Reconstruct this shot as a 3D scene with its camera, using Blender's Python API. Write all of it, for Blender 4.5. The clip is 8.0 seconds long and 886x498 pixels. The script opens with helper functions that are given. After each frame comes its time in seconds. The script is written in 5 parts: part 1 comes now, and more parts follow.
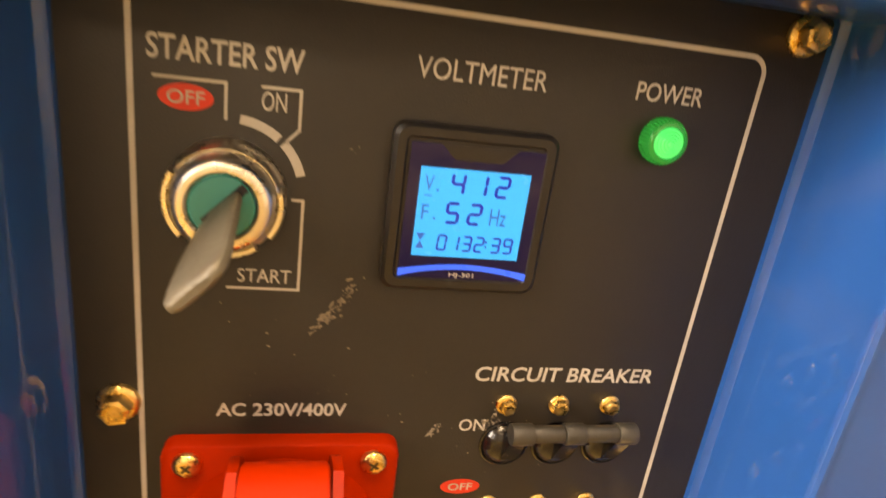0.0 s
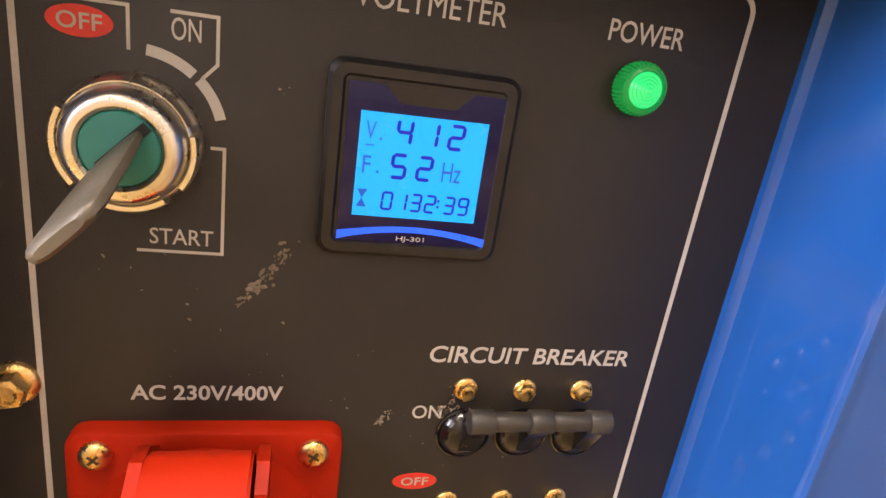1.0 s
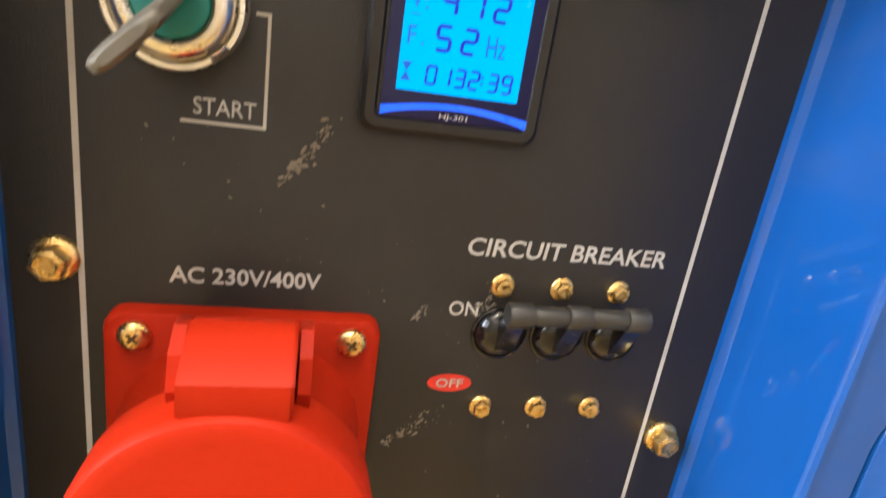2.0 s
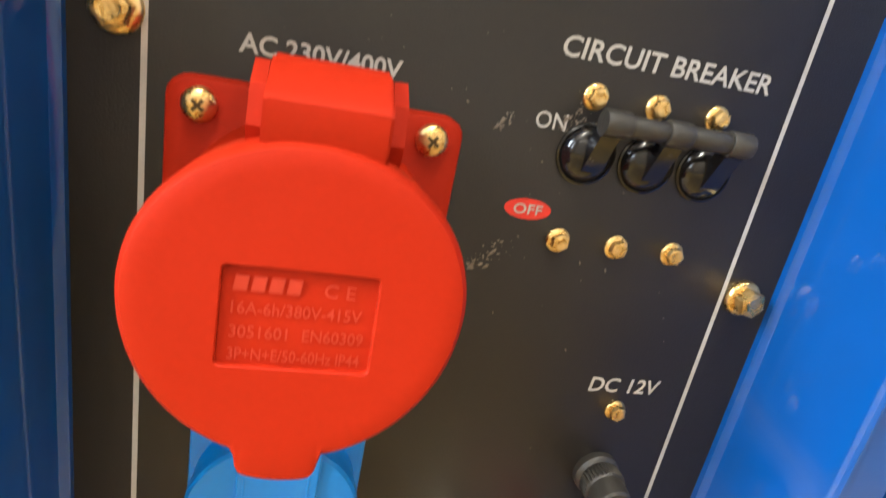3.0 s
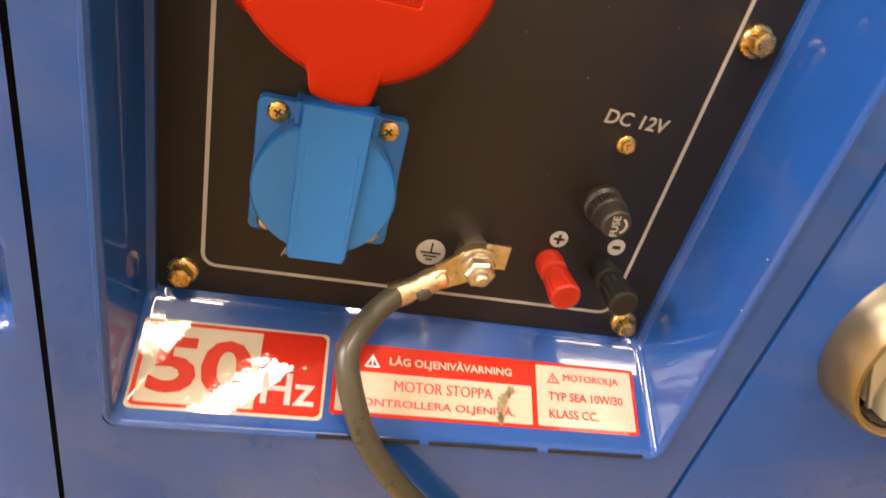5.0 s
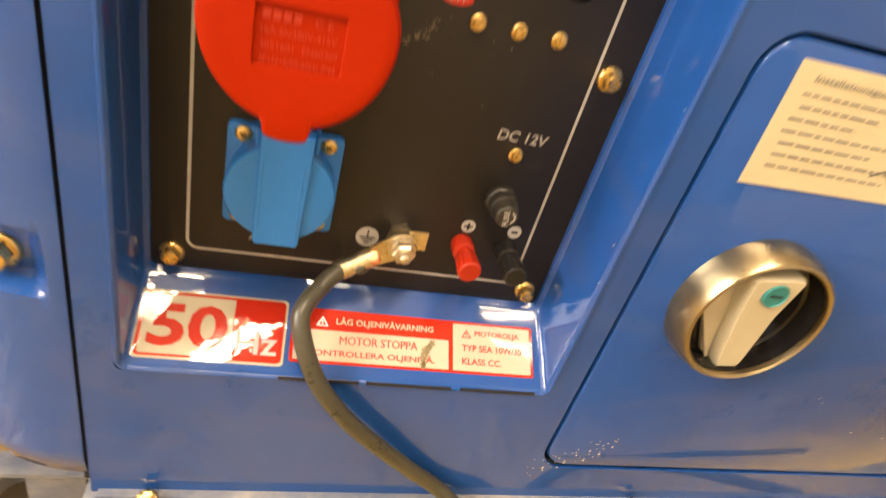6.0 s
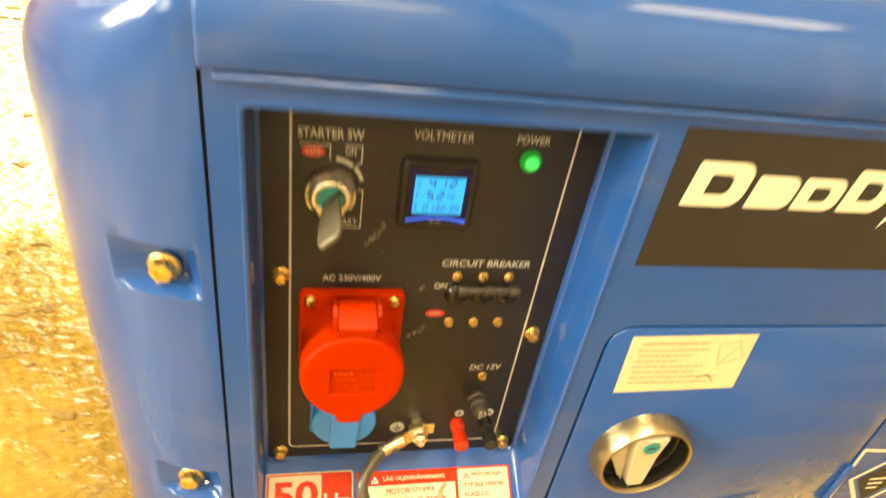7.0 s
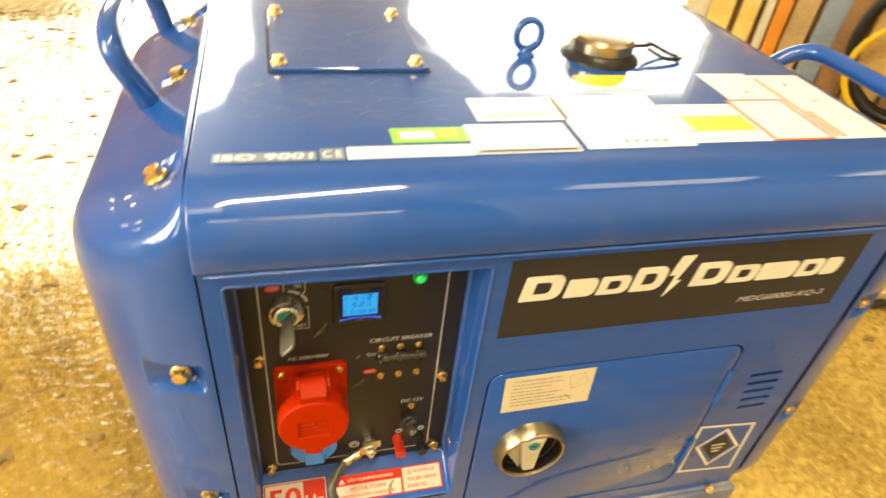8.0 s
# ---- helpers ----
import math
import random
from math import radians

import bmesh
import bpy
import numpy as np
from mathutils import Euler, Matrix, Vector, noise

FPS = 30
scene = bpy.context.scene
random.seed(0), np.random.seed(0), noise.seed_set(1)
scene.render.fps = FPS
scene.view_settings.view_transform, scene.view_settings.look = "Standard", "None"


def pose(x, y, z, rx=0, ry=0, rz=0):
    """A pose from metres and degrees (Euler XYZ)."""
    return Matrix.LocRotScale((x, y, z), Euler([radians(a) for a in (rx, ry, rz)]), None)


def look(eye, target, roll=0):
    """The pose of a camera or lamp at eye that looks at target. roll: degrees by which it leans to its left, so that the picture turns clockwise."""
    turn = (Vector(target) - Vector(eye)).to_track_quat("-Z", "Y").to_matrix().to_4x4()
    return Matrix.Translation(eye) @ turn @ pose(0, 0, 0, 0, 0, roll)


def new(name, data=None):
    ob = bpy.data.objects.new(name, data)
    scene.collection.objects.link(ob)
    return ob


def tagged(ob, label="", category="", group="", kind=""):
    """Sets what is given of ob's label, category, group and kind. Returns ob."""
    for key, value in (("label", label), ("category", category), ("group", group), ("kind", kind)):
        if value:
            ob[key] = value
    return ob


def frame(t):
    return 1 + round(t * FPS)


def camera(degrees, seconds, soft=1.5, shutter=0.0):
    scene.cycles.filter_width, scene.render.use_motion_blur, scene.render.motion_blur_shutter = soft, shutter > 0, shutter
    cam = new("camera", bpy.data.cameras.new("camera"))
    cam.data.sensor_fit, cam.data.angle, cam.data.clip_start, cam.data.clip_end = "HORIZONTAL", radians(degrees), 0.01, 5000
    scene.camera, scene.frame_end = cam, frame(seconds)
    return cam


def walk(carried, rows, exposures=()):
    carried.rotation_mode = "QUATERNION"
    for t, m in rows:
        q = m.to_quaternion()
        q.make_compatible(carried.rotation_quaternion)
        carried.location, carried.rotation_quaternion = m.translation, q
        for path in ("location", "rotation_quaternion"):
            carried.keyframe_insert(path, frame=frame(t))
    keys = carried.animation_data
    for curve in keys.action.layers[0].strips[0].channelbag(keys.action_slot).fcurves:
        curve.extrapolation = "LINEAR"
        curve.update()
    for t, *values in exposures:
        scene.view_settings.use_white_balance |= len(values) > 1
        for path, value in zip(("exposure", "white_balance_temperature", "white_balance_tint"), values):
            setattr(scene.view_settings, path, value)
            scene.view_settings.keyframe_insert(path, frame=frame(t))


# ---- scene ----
cam = camera(71.2, 8.0, shutter=0.5)
PATH = [
    (0, (0.0452, -0.1720, 0.6049), (0.4811, 1.6658, -0.0526), 7.9),
    (0.5, (0.0552, -0.1608, 0.5877), (0.5384, 1.6698, -0.0566), 8.6),
    (1, (0.0621, -0.1572, 0.5890), (0.5277, 1.6758, -0.0615), 8.5),
    (1.2, (0.0604, -0.1584, 0.5870), (0.5260, 1.6795, -0.0497), 8.3),
    (2.3, (0.0492, -0.1657, 0.5404), (0.5048, 1.6694, -0.1114), 9.4),
    (2.5, (0.0448, -0.1644, 0.5293), (0.4952, 1.6589, -0.1583), 10.3),
    (3, (0.0405, -0.1643, 0.4992), (0.4967, 1.6637, -0.1719), 11.4),
    (3.5, (0.0377, -0.1694, 0.4771), (0.5094, 1.6621, -0.1737), 12.6),
    (4, (0.0302, -0.1840, 0.4613), (0.4649, 1.6369, -0.2426), 13.9),
    (4.3, (0.0322, -0.1920, 0.4590), (0.4477, 1.5876, -0.3537), 14.5),
    (4.5, (0.0340, -0.2001, 0.4539), (0.4591, 1.5310, -0.4532), 15.3),
    (4.7, (0.0351, -0.2054, 0.4544), (0.4549, 1.5038, -0.4954), 15.1),
    (5.8, (0.0408, -0.2521, 0.4887), (0.5873, 1.3186, -0.6223), 17.6),
    (6, (0.0426, -0.2691, 0.5095), (0.5640, 1.3254, -0.5795), 17.2),
    (6.2, (0.0325, -0.2825, 0.5526), (0.5452, 1.2873, -0.5756), 15.0),
    (6.5, (0.0351, -0.2984, 0.6134), (0.5989, 1.2541, -0.5142), 13.3),
    (6.8, (0.0229, -0.3243, 0.6913), (0.4931, 1.2786, -0.4086), 11.0),
    (7, (0.0105, -0.3399, 0.7482), (0.4407, 1.2642, -0.3661), 9.8),
    (7.2, (0.0150, -0.3560, 0.8020), (0.4210, 1.2450, -0.3260), 8.9),
    (7.4, (0.0093, -0.3675, 0.8349), (0.5377, 1.1930, -0.2988), 10.5),
    (7.5, (0.0100, -0.3764, 0.8565), (0.5484, 1.1607, -0.3044), 9.2),
    (7.7, (0.0211, -0.4022, 0.8976), (0.5426, 1.1159, -0.2954), 9.5),
    (7.8, (0.0235, -0.4154, 0.9212), (0.5023, 1.0841, -0.3127), 9.2),
    (7.9, (0.0271, -0.4244, 0.9429), (0.4844, 1.0895, -0.2814), 7.8),
    (8, (0.0321, -0.4287, 0.9624), (0.5080, 1.0771, -0.2648), 7.0),
]
EXPOSURES = [(0.0, 0.42, 8200, 17), (0.5, 0.26, 6400, 27), (1.0, 0.26, 6100, 24), (2.5, 0.42, 5300, 7), (3.5, 0.2, 5400, 8), (4.5, -0.02, 6200, 22), (6.0, 0.06, 7300, 15), (6.5, 0.2, 7000, 5), (7.0, 0.5, 9000, 1), (7.5, 0.22, 9600, 3), (8.0, -0.08, 7500, 3)]
walk(cam, [(t, look(eye, target, roll)) for t, eye, target, roll in PATH], EXPOSURES)

# ---- world, sun and lamps ----
world = bpy.data.worlds.new("daylight")
scene.world = world
world.use_nodes = True
wn = world.node_tree.nodes
sky = wn.new("ShaderNodeTexSky")
sky.sky_type = "NISHITA"
sky.sun_disc = False
sky.sun_elevation = radians(34)
sky.sun_rotation = radians(-17)
world.node_tree.links.new(sky.outputs[0], wn["Background"].inputs[0])
wn["Background"].inputs[1].default_value = 0.15

sun_data = bpy.data.lights.new("sun", "SUN")
sun_data.energy, sun_data.angle, sun_data.color = 5.0, radians(0.5), (1.0, 0.93, 0.80)
sun = new("sun", sun_data)
sun.matrix_world = look((-2.0, 6.5, 4.62), (0.0, 0.0, 0.0))


def panel_light(name, m, width, height, watts, color):
    """Light that comes off a rectangle: a tube's underside, or the sky in an opening."""
    data = bpy.data.lights.new(name, "AREA")
    data.shape, data.size, data.size_y = "RECTANGLE", width, height
    data.energy, data.color = watts, color
    ob = new(name, data)
    ob.matrix_world = m
    return ob


WARM, DAY = (1.0, 0.84, 0.62), (1.0, 0.97, 0.92)
# one near tube, and five covered fittings further off
TUBES = [(-0.03, -0.79, 3.05, 41.0, 1.5, 0.08)]
TUBES += [(fx, fy, 3.4, 0.0, 1.25, 0.6) for fx, fy in ((-1.2, -2.0), (-1.0, -4.3), (0.4, -4.3), (2.3, -1.3), (4.4, -1.3))]
for tx, ty, tz, turn, long, wide in TUBES:
    panel_light("tube_light", pose(tx, ty, tz - 0.062, 0, 0, turn), long, wide, 66.0 if wide < 0.2 else 20.0 if ty < -4 else 12.0, WARM)
# sky in the two gates behind the generator, and added fill from unseen side windows
panel_light("gate_light", pose(2.475, 4.55, 1.42, -90, 0, 0), 2.8, 2.7, 187.0, DAY)
panel_light("gate_light", pose(-1.1, 4.55, 1.42, -90, 0, 0), 1.9, 2.7, 175.0, DAY)
for wy, watts in ((-2.3, 55.0), (-0.8, 190.0)):
    panel_light("side_fill_light", pose(-2.25, wy, 1.65, 0, -90, 0), 1.5, 0.95, watts, DAY)

# ---- materials ----


def material(name, color, rough=0.5, metal=0.0, vary=0.15, scale=8.0, fine=120.0, bump=0.0, bump_scale=200.0, coat=0.0, tint=None, emit=None, power=0.0, rough_vary=0.1, dust=None, dust_at=0.62, coat_rough=0.08, wipe=None, smear=0.07, wipe_scale=1.0, spec=0.5, bump_depth=0.002, dust_scale=None):
    """A procedural surface: two scales of noise in the colour and the gloss, a fine relief, and dust or wear where asked."""
    m = bpy.data.materials.new(name)
    m.use_nodes = True
    nt = m.node_tree
    n, link = nt.nodes, nt.links.new
    b = n["Principled BSDF"]
    tc = n.new("ShaderNodeTexCoord")
    big = n.new("ShaderNodeTexNoise")
    big.inputs["Scale"].default_value, big.inputs["Detail"].default_value = scale, 5
    small = n.new("ShaderNodeTexNoise")
    small.inputs["Scale"].default_value, small.inputs["Detail"].default_value = fine, 3
    link(tc.outputs["Object"], big.inputs["Vector"])
    link(tc.outputs["Object"], small.inputs["Vector"])
    mix = n.new("ShaderNodeMath")
    mix.operation = "MULTIPLY_ADD"
    mix.inputs[1].default_value = 0.35
    link(small.outputs["Fac"], mix.inputs[0])
    half = n.new("ShaderNodeMath")
    half.operation = "MULTIPLY"
    half.inputs[1].default_value = 0.65
    link(big.outputs["Fac"], half.inputs[0])
    link(half.outputs[0], mix.inputs[2])
    ramp = n.new("ShaderNodeValToRGB")
    c0 = [c * (1 - vary) for c in color]
    c1 = list(tint) if tint else [min(1.0, c * (1 + vary)) for c in color]
    ramp.color_ramp.elements[0].position, ramp.color_ramp.elements[0].color = 0.32, (*c0, 1)
    ramp.color_ramp.elements[1].position, ramp.color_ramp.elements[1].color = 0.68, (*c1, 1)
    link(mix.outputs[0], ramp.inputs["Fac"])
    out = ramp.outputs["Color"]
    rr = n.new("ShaderNodeMapRange")
    rr.inputs["From Min"].default_value, rr.inputs["From Max"].default_value = 0.3, 0.7
    rr.inputs["To Min"].default_value, rr.inputs["To Max"].default_value = max(0.02, rough - rough_vary), min(1.0, rough + rough_vary)
    link(mix.outputs[0], rr.inputs["Value"])
    rough_out = rr.outputs["Result"]
    if dust:
        d = n.new("ShaderNodeTexNoise")
        d.inputs["Scale"].default_value, d.inputs["Detail"].default_value, d.inputs["Roughness"].default_value = dust_scale or scale * 2.3, 9, 0.7
        link(tc.outputs["Object"], d.inputs["Vector"])
        dr = n.new("ShaderNodeMapRange")
        dr.inputs["From Min"].default_value, dr.inputs["From Max"].default_value = dust_at, dust_at + 0.16
        dr.inputs["To Max"].default_value = dust[3]
        link(d.outputs["Fac"], dr.inputs["Value"])
        mx = n.new("ShaderNodeMixRGB")
        mx.inputs[2].default_value = (*dust[:3], 1)
        link(dr.outputs["Result"], mx.inputs[0])
        link(out, mx.inputs[1])
        out = mx.outputs[0]
        ad = n.new("ShaderNodeMath")
        ad.operation, ad.use_clamp = "ADD", True
        link(rough_out, ad.inputs[0])
        link(dr.outputs["Result"], ad.inputs[1])
        rough_out = ad.outputs[0]
    coat_out = None
    if wipe:
        # cloudy slanting smears left by wiping: paler, and duller in the clear coat
        mp = n.new("ShaderNodeMapping")
        mp.inputs["Rotation"].default_value = (0.2, 0.55, 0.35)
        mp.inputs["Scale"].default_value = (5.0 * wipe_scale, 7.0 * wipe_scale, 13.0 * wipe_scale)
        wv = n.new("ShaderNodeTexNoise")
        wv.inputs["Scale"].default_value, wv.inputs["Detail"].default_value, wv.inputs["Distortion"].default_value = 1.0, 7, 0.8
        link(tc.outputs["Object"], mp.inputs["Vector"])
        link(mp.outputs["Vector"], wv.inputs["Vector"])
        wr = n.new("ShaderNodeMapRange")
        wr.inputs["From Min"].default_value, wr.inputs["From Max"].default_value = 0.53, 0.68
        link(wv.outputs["Fac"], wr.inputs["Value"])
        amount = n.new("ShaderNodeMath")
        amount.operation = "MULTIPLY"
        amount.inputs[1].default_value = wipe[3]
        link(wr.outputs["Result"], amount.inputs[0])
        wm = n.new("ShaderNodeMixRGB")
        wm.inputs[2].default_value = (*wipe[:3], 1)
        link(amount.outputs[0], wm.inputs[0])
        link(out, wm.inputs[1])
        out = wm.outputs[0]
        cr = n.new("ShaderNodeMapRange")
        cr.inputs["To Min"].default_value, cr.inputs["To Max"].default_value = coat_rough, coat_rough + smear
        link(wr.outputs["Result"], cr.inputs["Value"])
        coat_out = cr.outputs["Result"]
    link(out, b.inputs["Base Color"])
    link(rough_out, b.inputs["Roughness"])
    b.inputs["Metallic"].default_value = metal
    b.inputs["Specular IOR Level"].default_value = spec
    b.inputs["Coat Weight"].default_value = coat
    b.inputs["Coat Roughness"].default_value = coat_rough
    if coat_out:
        link(coat_out, b.inputs["Coat Roughness"])
    if emit:
        b.inputs["Emission Color"].default_value = (*emit, 1)
        b.inputs["Emission Strength"].default_value = power
    if bump:
        bn = n.new("ShaderNodeTexNoise")
        bn.inputs["Scale"].default_value, bn.inputs["Detail"].default_value = bump_scale, 4
        link(tc.outputs["Object"], bn.inputs["Vector"])
        bp = n.new("ShaderNodeBump")
        bp.inputs["Strength"].default_value, bp.inputs["Distance"].default_value = bump, bump_depth
        link(bn.outputs["Fac"], bp.inputs["Height"])
        link(bp.outputs["Normal"], b.inputs["Normal"])
        if coat:
            link(bp.outputs["Normal"], b.inputs["Coat Normal"])
    return m


BLUE = material("blue_enamel", (0.008, 0.064, 0.265), 0.34, vary=0.10, scale=5, fine=60, bump=0.05, bump_scale=11, coat=1.0, coat_rough=0.02, wipe=(0.13, 0.14, 0.17, 0.16), spec=0.12)
BLUETOP = material("wiped_blue_enamel", (0.008, 0.064, 0.265), 0.34, vary=0.10, scale=5, fine=60, bump=0.16, bump_scale=9, coat=1.0, coat_rough=0.05, wipe=(0.13, 0.14, 0.17, 0.14), smear=0.12, wipe_scale=1.7, spec=0.16)
GREY_BLUE = material("dusty_blue_steel", (0.11, 0.13, 0.18), 0.5, vary=0.12, scale=4, fine=60, bump=0.06, dust=(0.40, 0.36, 0.30, 0.55), dust_at=0.42)
PANEL = material("black_panel_paint", (0.0165, 0.0138, 0.0110), 0.46, spec=0.42, vary=0.25, scale=12, fine=420, bump=0.10, bump_scale=1600, dust=(0.16, 0.14, 0.12, 0.25), dust_at=0.64)
DARK = material("black_inside", (0.01, 0.01, 0.012), 0.8, vary=0.3)
WHITE = material("white_print", (0.42, 0.40, 0.37), 0.5, vary=0.12, scale=60, fine=900)
CREAM = material("cream_print", (0.62, 0.58, 0.44), 0.45, vary=0.08, scale=40, fine=300)
REDPRINT = material("red_print", (0.58, 0.030, 0.018), 0.38, vary=0.12, scale=50, fine=500)
GREENPRINT = material("green_print", (0.22, 0.55, 0.05), 0.4, vary=0.1)
YELLOWPRINT = material("yellow_print", (0.85, 0.62, 0.06), 0.4, vary=0.1, coat=1.0, coat_rough=0.06)
BLACKPRINT = material("black_sticker", (0.026, 0.023, 0.020), 0.38, vary=0.2, scale=10, fine=200, dust=(0.12, 0.11, 0.10, 0.2), dust_at=0.6, spec=0.25)
PAPER = material("white_sticker", (0.76, 0.79, 0.83), 0.35, vary=0.06, scale=30, fine=200, bump=0.05, bump_scale=60, coat=1.0, coat_rough=0.06)
CREAMPAPER = material("cream_paper", (0.58, 0.50, 0.32), 0.5, vary=0.06, scale=30, fine=200, bump=0.05, bump_scale=60)
GREYPRINT = material("grey_print", (0.20, 0.19, 0.17), 0.5, vary=0.2, fine=600)
REDWORN = material("worn_red_plastic", (0.37, 0.020, 0.002), 0.5, vary=0.1, scale=80)
RED = material("red_plastic", (0.32, 0.014, 0.0005), 0.52, vary=0.06, scale=18, fine=500, bump=0.05, bump_scale=500, spec=0.12)
BLUEPLASTIC = material("light_blue_plastic", (0.018, 0.20, 0.62), 0.40, vary=0.06, scale=18, fine=500, bump=0.05, bump_scale=500)
ZINC = material("yellow_zinc", (0.72, 0.44, 0.10), 0.30, metal=1.0, vary=0.2, scale=260, fine=700, tint=(0.95, 0.72, 0.34), bump=0.15, bump_scale=900)
BRASS = material("brass_lug", (0.74, 0.62, 0.38), 0.34, metal=1.0, vary=0.25, scale=150, fine=600, bump=0.15, bump_scale=700, dust=(0.10, 0.08, 0.06, 0.7), dust_at=0.62)
SLOT = material("dark_brass", (0.09, 0.06, 0.025), 0.6, metal=0.6, vary=0.2, scale=200)
PALEZINC = material("pale_zinc", (0.74, 0.66, 0.50), 0.34, metal=1.0, vary=0.2, scale=260, fine=700, bump=0.12, bump_scale=900)
CHROME = material("chrome", (0.82, 0.78, 0.70), 0.30, metal=1.0, vary=0.06, scale=120, fine=500, bump=0.03, bump_scale=300)
STEEL = material("key_steel", (0.105, 0.092, 0.068), 0.50, metal=0.35, vary=0.15, scale=90, fine=500, bump=0.1, bump_scale=500)
RINGMETAL = material("satin_metal", (0.38, 0.31, 0.19), 0.30, metal=1.0, vary=0.05, scale=60, fine=900, bump=0.04, bump_scale=1500, rough_vary=0.04)
TEAL = material("teal_plastic", (0.02, 0.19, 0.18), 0.35, vary=0.08)
LEVER = material("grey_beige_plastic", (0.50, 0.44, 0.30), 0.42, vary=0.06, scale=40, bump=0.06, bump_scale=800)
MATTBLACK = material("matt_black_plastic", (0.009, 0.008, 0.008), 0.42, vary=0.2, scale=60, fine=500, bump=0.06, bump_scale=900, dust=(0.10, 0.09, 0.08, 0.3), dust_at=0.62)
BLACK = material("black_plastic", (0.013, 0.012, 0.011), 0.36, spec=0.35, vary=0.2, scale=60, fine=500, bump=0.06, bump_scale=900)
GLOSSBLACK = material("gloss_black_plastic", (0.008, 0.007, 0.007), 0.17, vary=0.2, scale=90, dust=(0.20, 0.17, 0.14, 0.35), dust_at=0.62)
GREYBLACK = material("worn_black_plastic", (0.028, 0.025, 0.020), 0.45, vary=0.25, scale=80, fine=600, bump=0.08, bump_scale=700)
REDPOST = material("dark_red_plastic", (0.36, 0.020, 0.006), 0.35, vary=0.1, scale=60)
CABLE = material("black_cable_rubber", (0.055, 0.050, 0.033), 0.34, vary=0.15, scale=40, fine=400, bump=0.06, bump_scale=500)
GLOSSPAPER = material("glossy_white_sticker", (0.46, 0.42, 0.32), 0.6, vary=0.06, scale=30, fine=200, bump=0.035, bump_scale=130, coat=1.0, coat_rough=0.02, spec=0.1)
GLOSSRED = material("glossy_red_print", (0.46, 0.018, 0.005), 0.6, vary=0.1, scale=50, fine=500, bump=0.035, bump_scale=130, coat=1.0, coat_rough=0.02, spec=0.1)
SMEAR = material("brown_grease", (0.26, 0.20, 0.10), 0.5, vary=0.3, scale=300, fine=900)
SCUFF = material("dried_mud", (0.17, 0.14, 0.105), 0.85, vary=0.3, scale=300, fine=900, bump=0.3, bump_scale=900)
GLASSBLUE = material("dark_blue_glass", (0.002, 0.002, 0.012), 0.10, vary=0.05, emit=(0.0, 0.002, 0.30), power=0.07)
BACKLIGHT = material("lit_display", (0.0, 0.10, 0.22), 0.3, vary=0.03, emit=(0.0, 0.38, 1.0), power=0.95)
ARCLIGHT = material("lit_blue_arc", (0.01, 0.05, 0.4), 0.3, vary=0.03, emit=(0.02, 0.12, 0.95), power=0.9)
DIGIT = material("display_segments", (0.0, 0.01, 0.25), 0.4, vary=0.05, emit=(0.0, 0.005, 0.40), power=0.6)
DIGITPALE = material("pale_segments", (0.01, 0.05, 0.25), 0.4, vary=0.05, emit=(0.0, 0.08, 0.45), power=0.7)
LED = material("green_lamp_lens", (0.005, 0.22, 0.04), 0.15, vary=0.05, emit=(0.02, 0.95, 0.22), power=0.62)
LEDRIM = material("green_plastic", (0.002, 0.16, 0.03), 0.18, vary=0.1, emit=(0.0, 0.42, 0.05), power=0.22)
COPPER = material("bare_copper", (0.80, 0.36, 0.20), 0.38, metal=1.0, vary=0.25, scale=300, fine=900, bump=0.2, bump_scale=900)

# ---- mesh helpers ----
PLACES = {}


def part(name, bm, mats, parent=None, label="", m=None, sharp=32.0, smooth=True):
    """Links a bmesh as one mesh object under a thing or a part."""
    bmesh.ops.recalc_face_normals(bm, faces=bm.faces)
    me = bpy.data.meshes.new(name)
    bm.to_mesh(me)
    bm.free()
    return part_of(name, me, mats, parent, label, m, sharp, smooth)


def part_of(name, me, mats, parent=None, label="", m=None, sharp=32.0, smooth=True):
    if not me.materials:
        for mat in mats if isinstance(mats, (list, tuple)) else [mats]:
            me.materials.append(mat)
        me.polygons.foreach_set("use_smooth", [smooth] * len(me.polygons))
        if smooth:
            me.set_sharp_from_angle(angle=radians(sharp))
    ob = new(name, me)
    m = m if m is not None else Matrix()
    ob.matrix_basis = m
    PLACES[ob] = m
    if parent is not None:
        ob.parent = parent
        ob.matrix_parent_inverse = PLACES[parent].inverted()
    if label:
        tagged(ob, label)
    return ob


def thing(name, x, y, z, label, category, group="", kind=""):
    ob = new(name)
    ob.empty_display_size = 0.05
    ob.matrix_basis = PLACES[ob] = Matrix.Translation((x, y, z))
    return tagged(ob, label, category, group, kind)


def loft(bm, loops, cap0=True, cap1=True, mat=0, closed=True):
    rings = [[bm.verts.new(p) for p in loop] for loop in loops]
    faces = []
    n = len(rings[0])
    for a, b in zip(rings, rings[1:]):
        for i in range(n if closed else n - 1):
            j = (i + 1) % n
            faces.append(bm.faces.new((a[i], a[j], b[j], b[i])))
    if cap0:
        faces.append(bm.faces.new(rings[0]))
    if cap1:
        faces.append(bm.faces.new(list(reversed(rings[-1]))))
    for f in faces:
        f.material_index = mat
    return faces


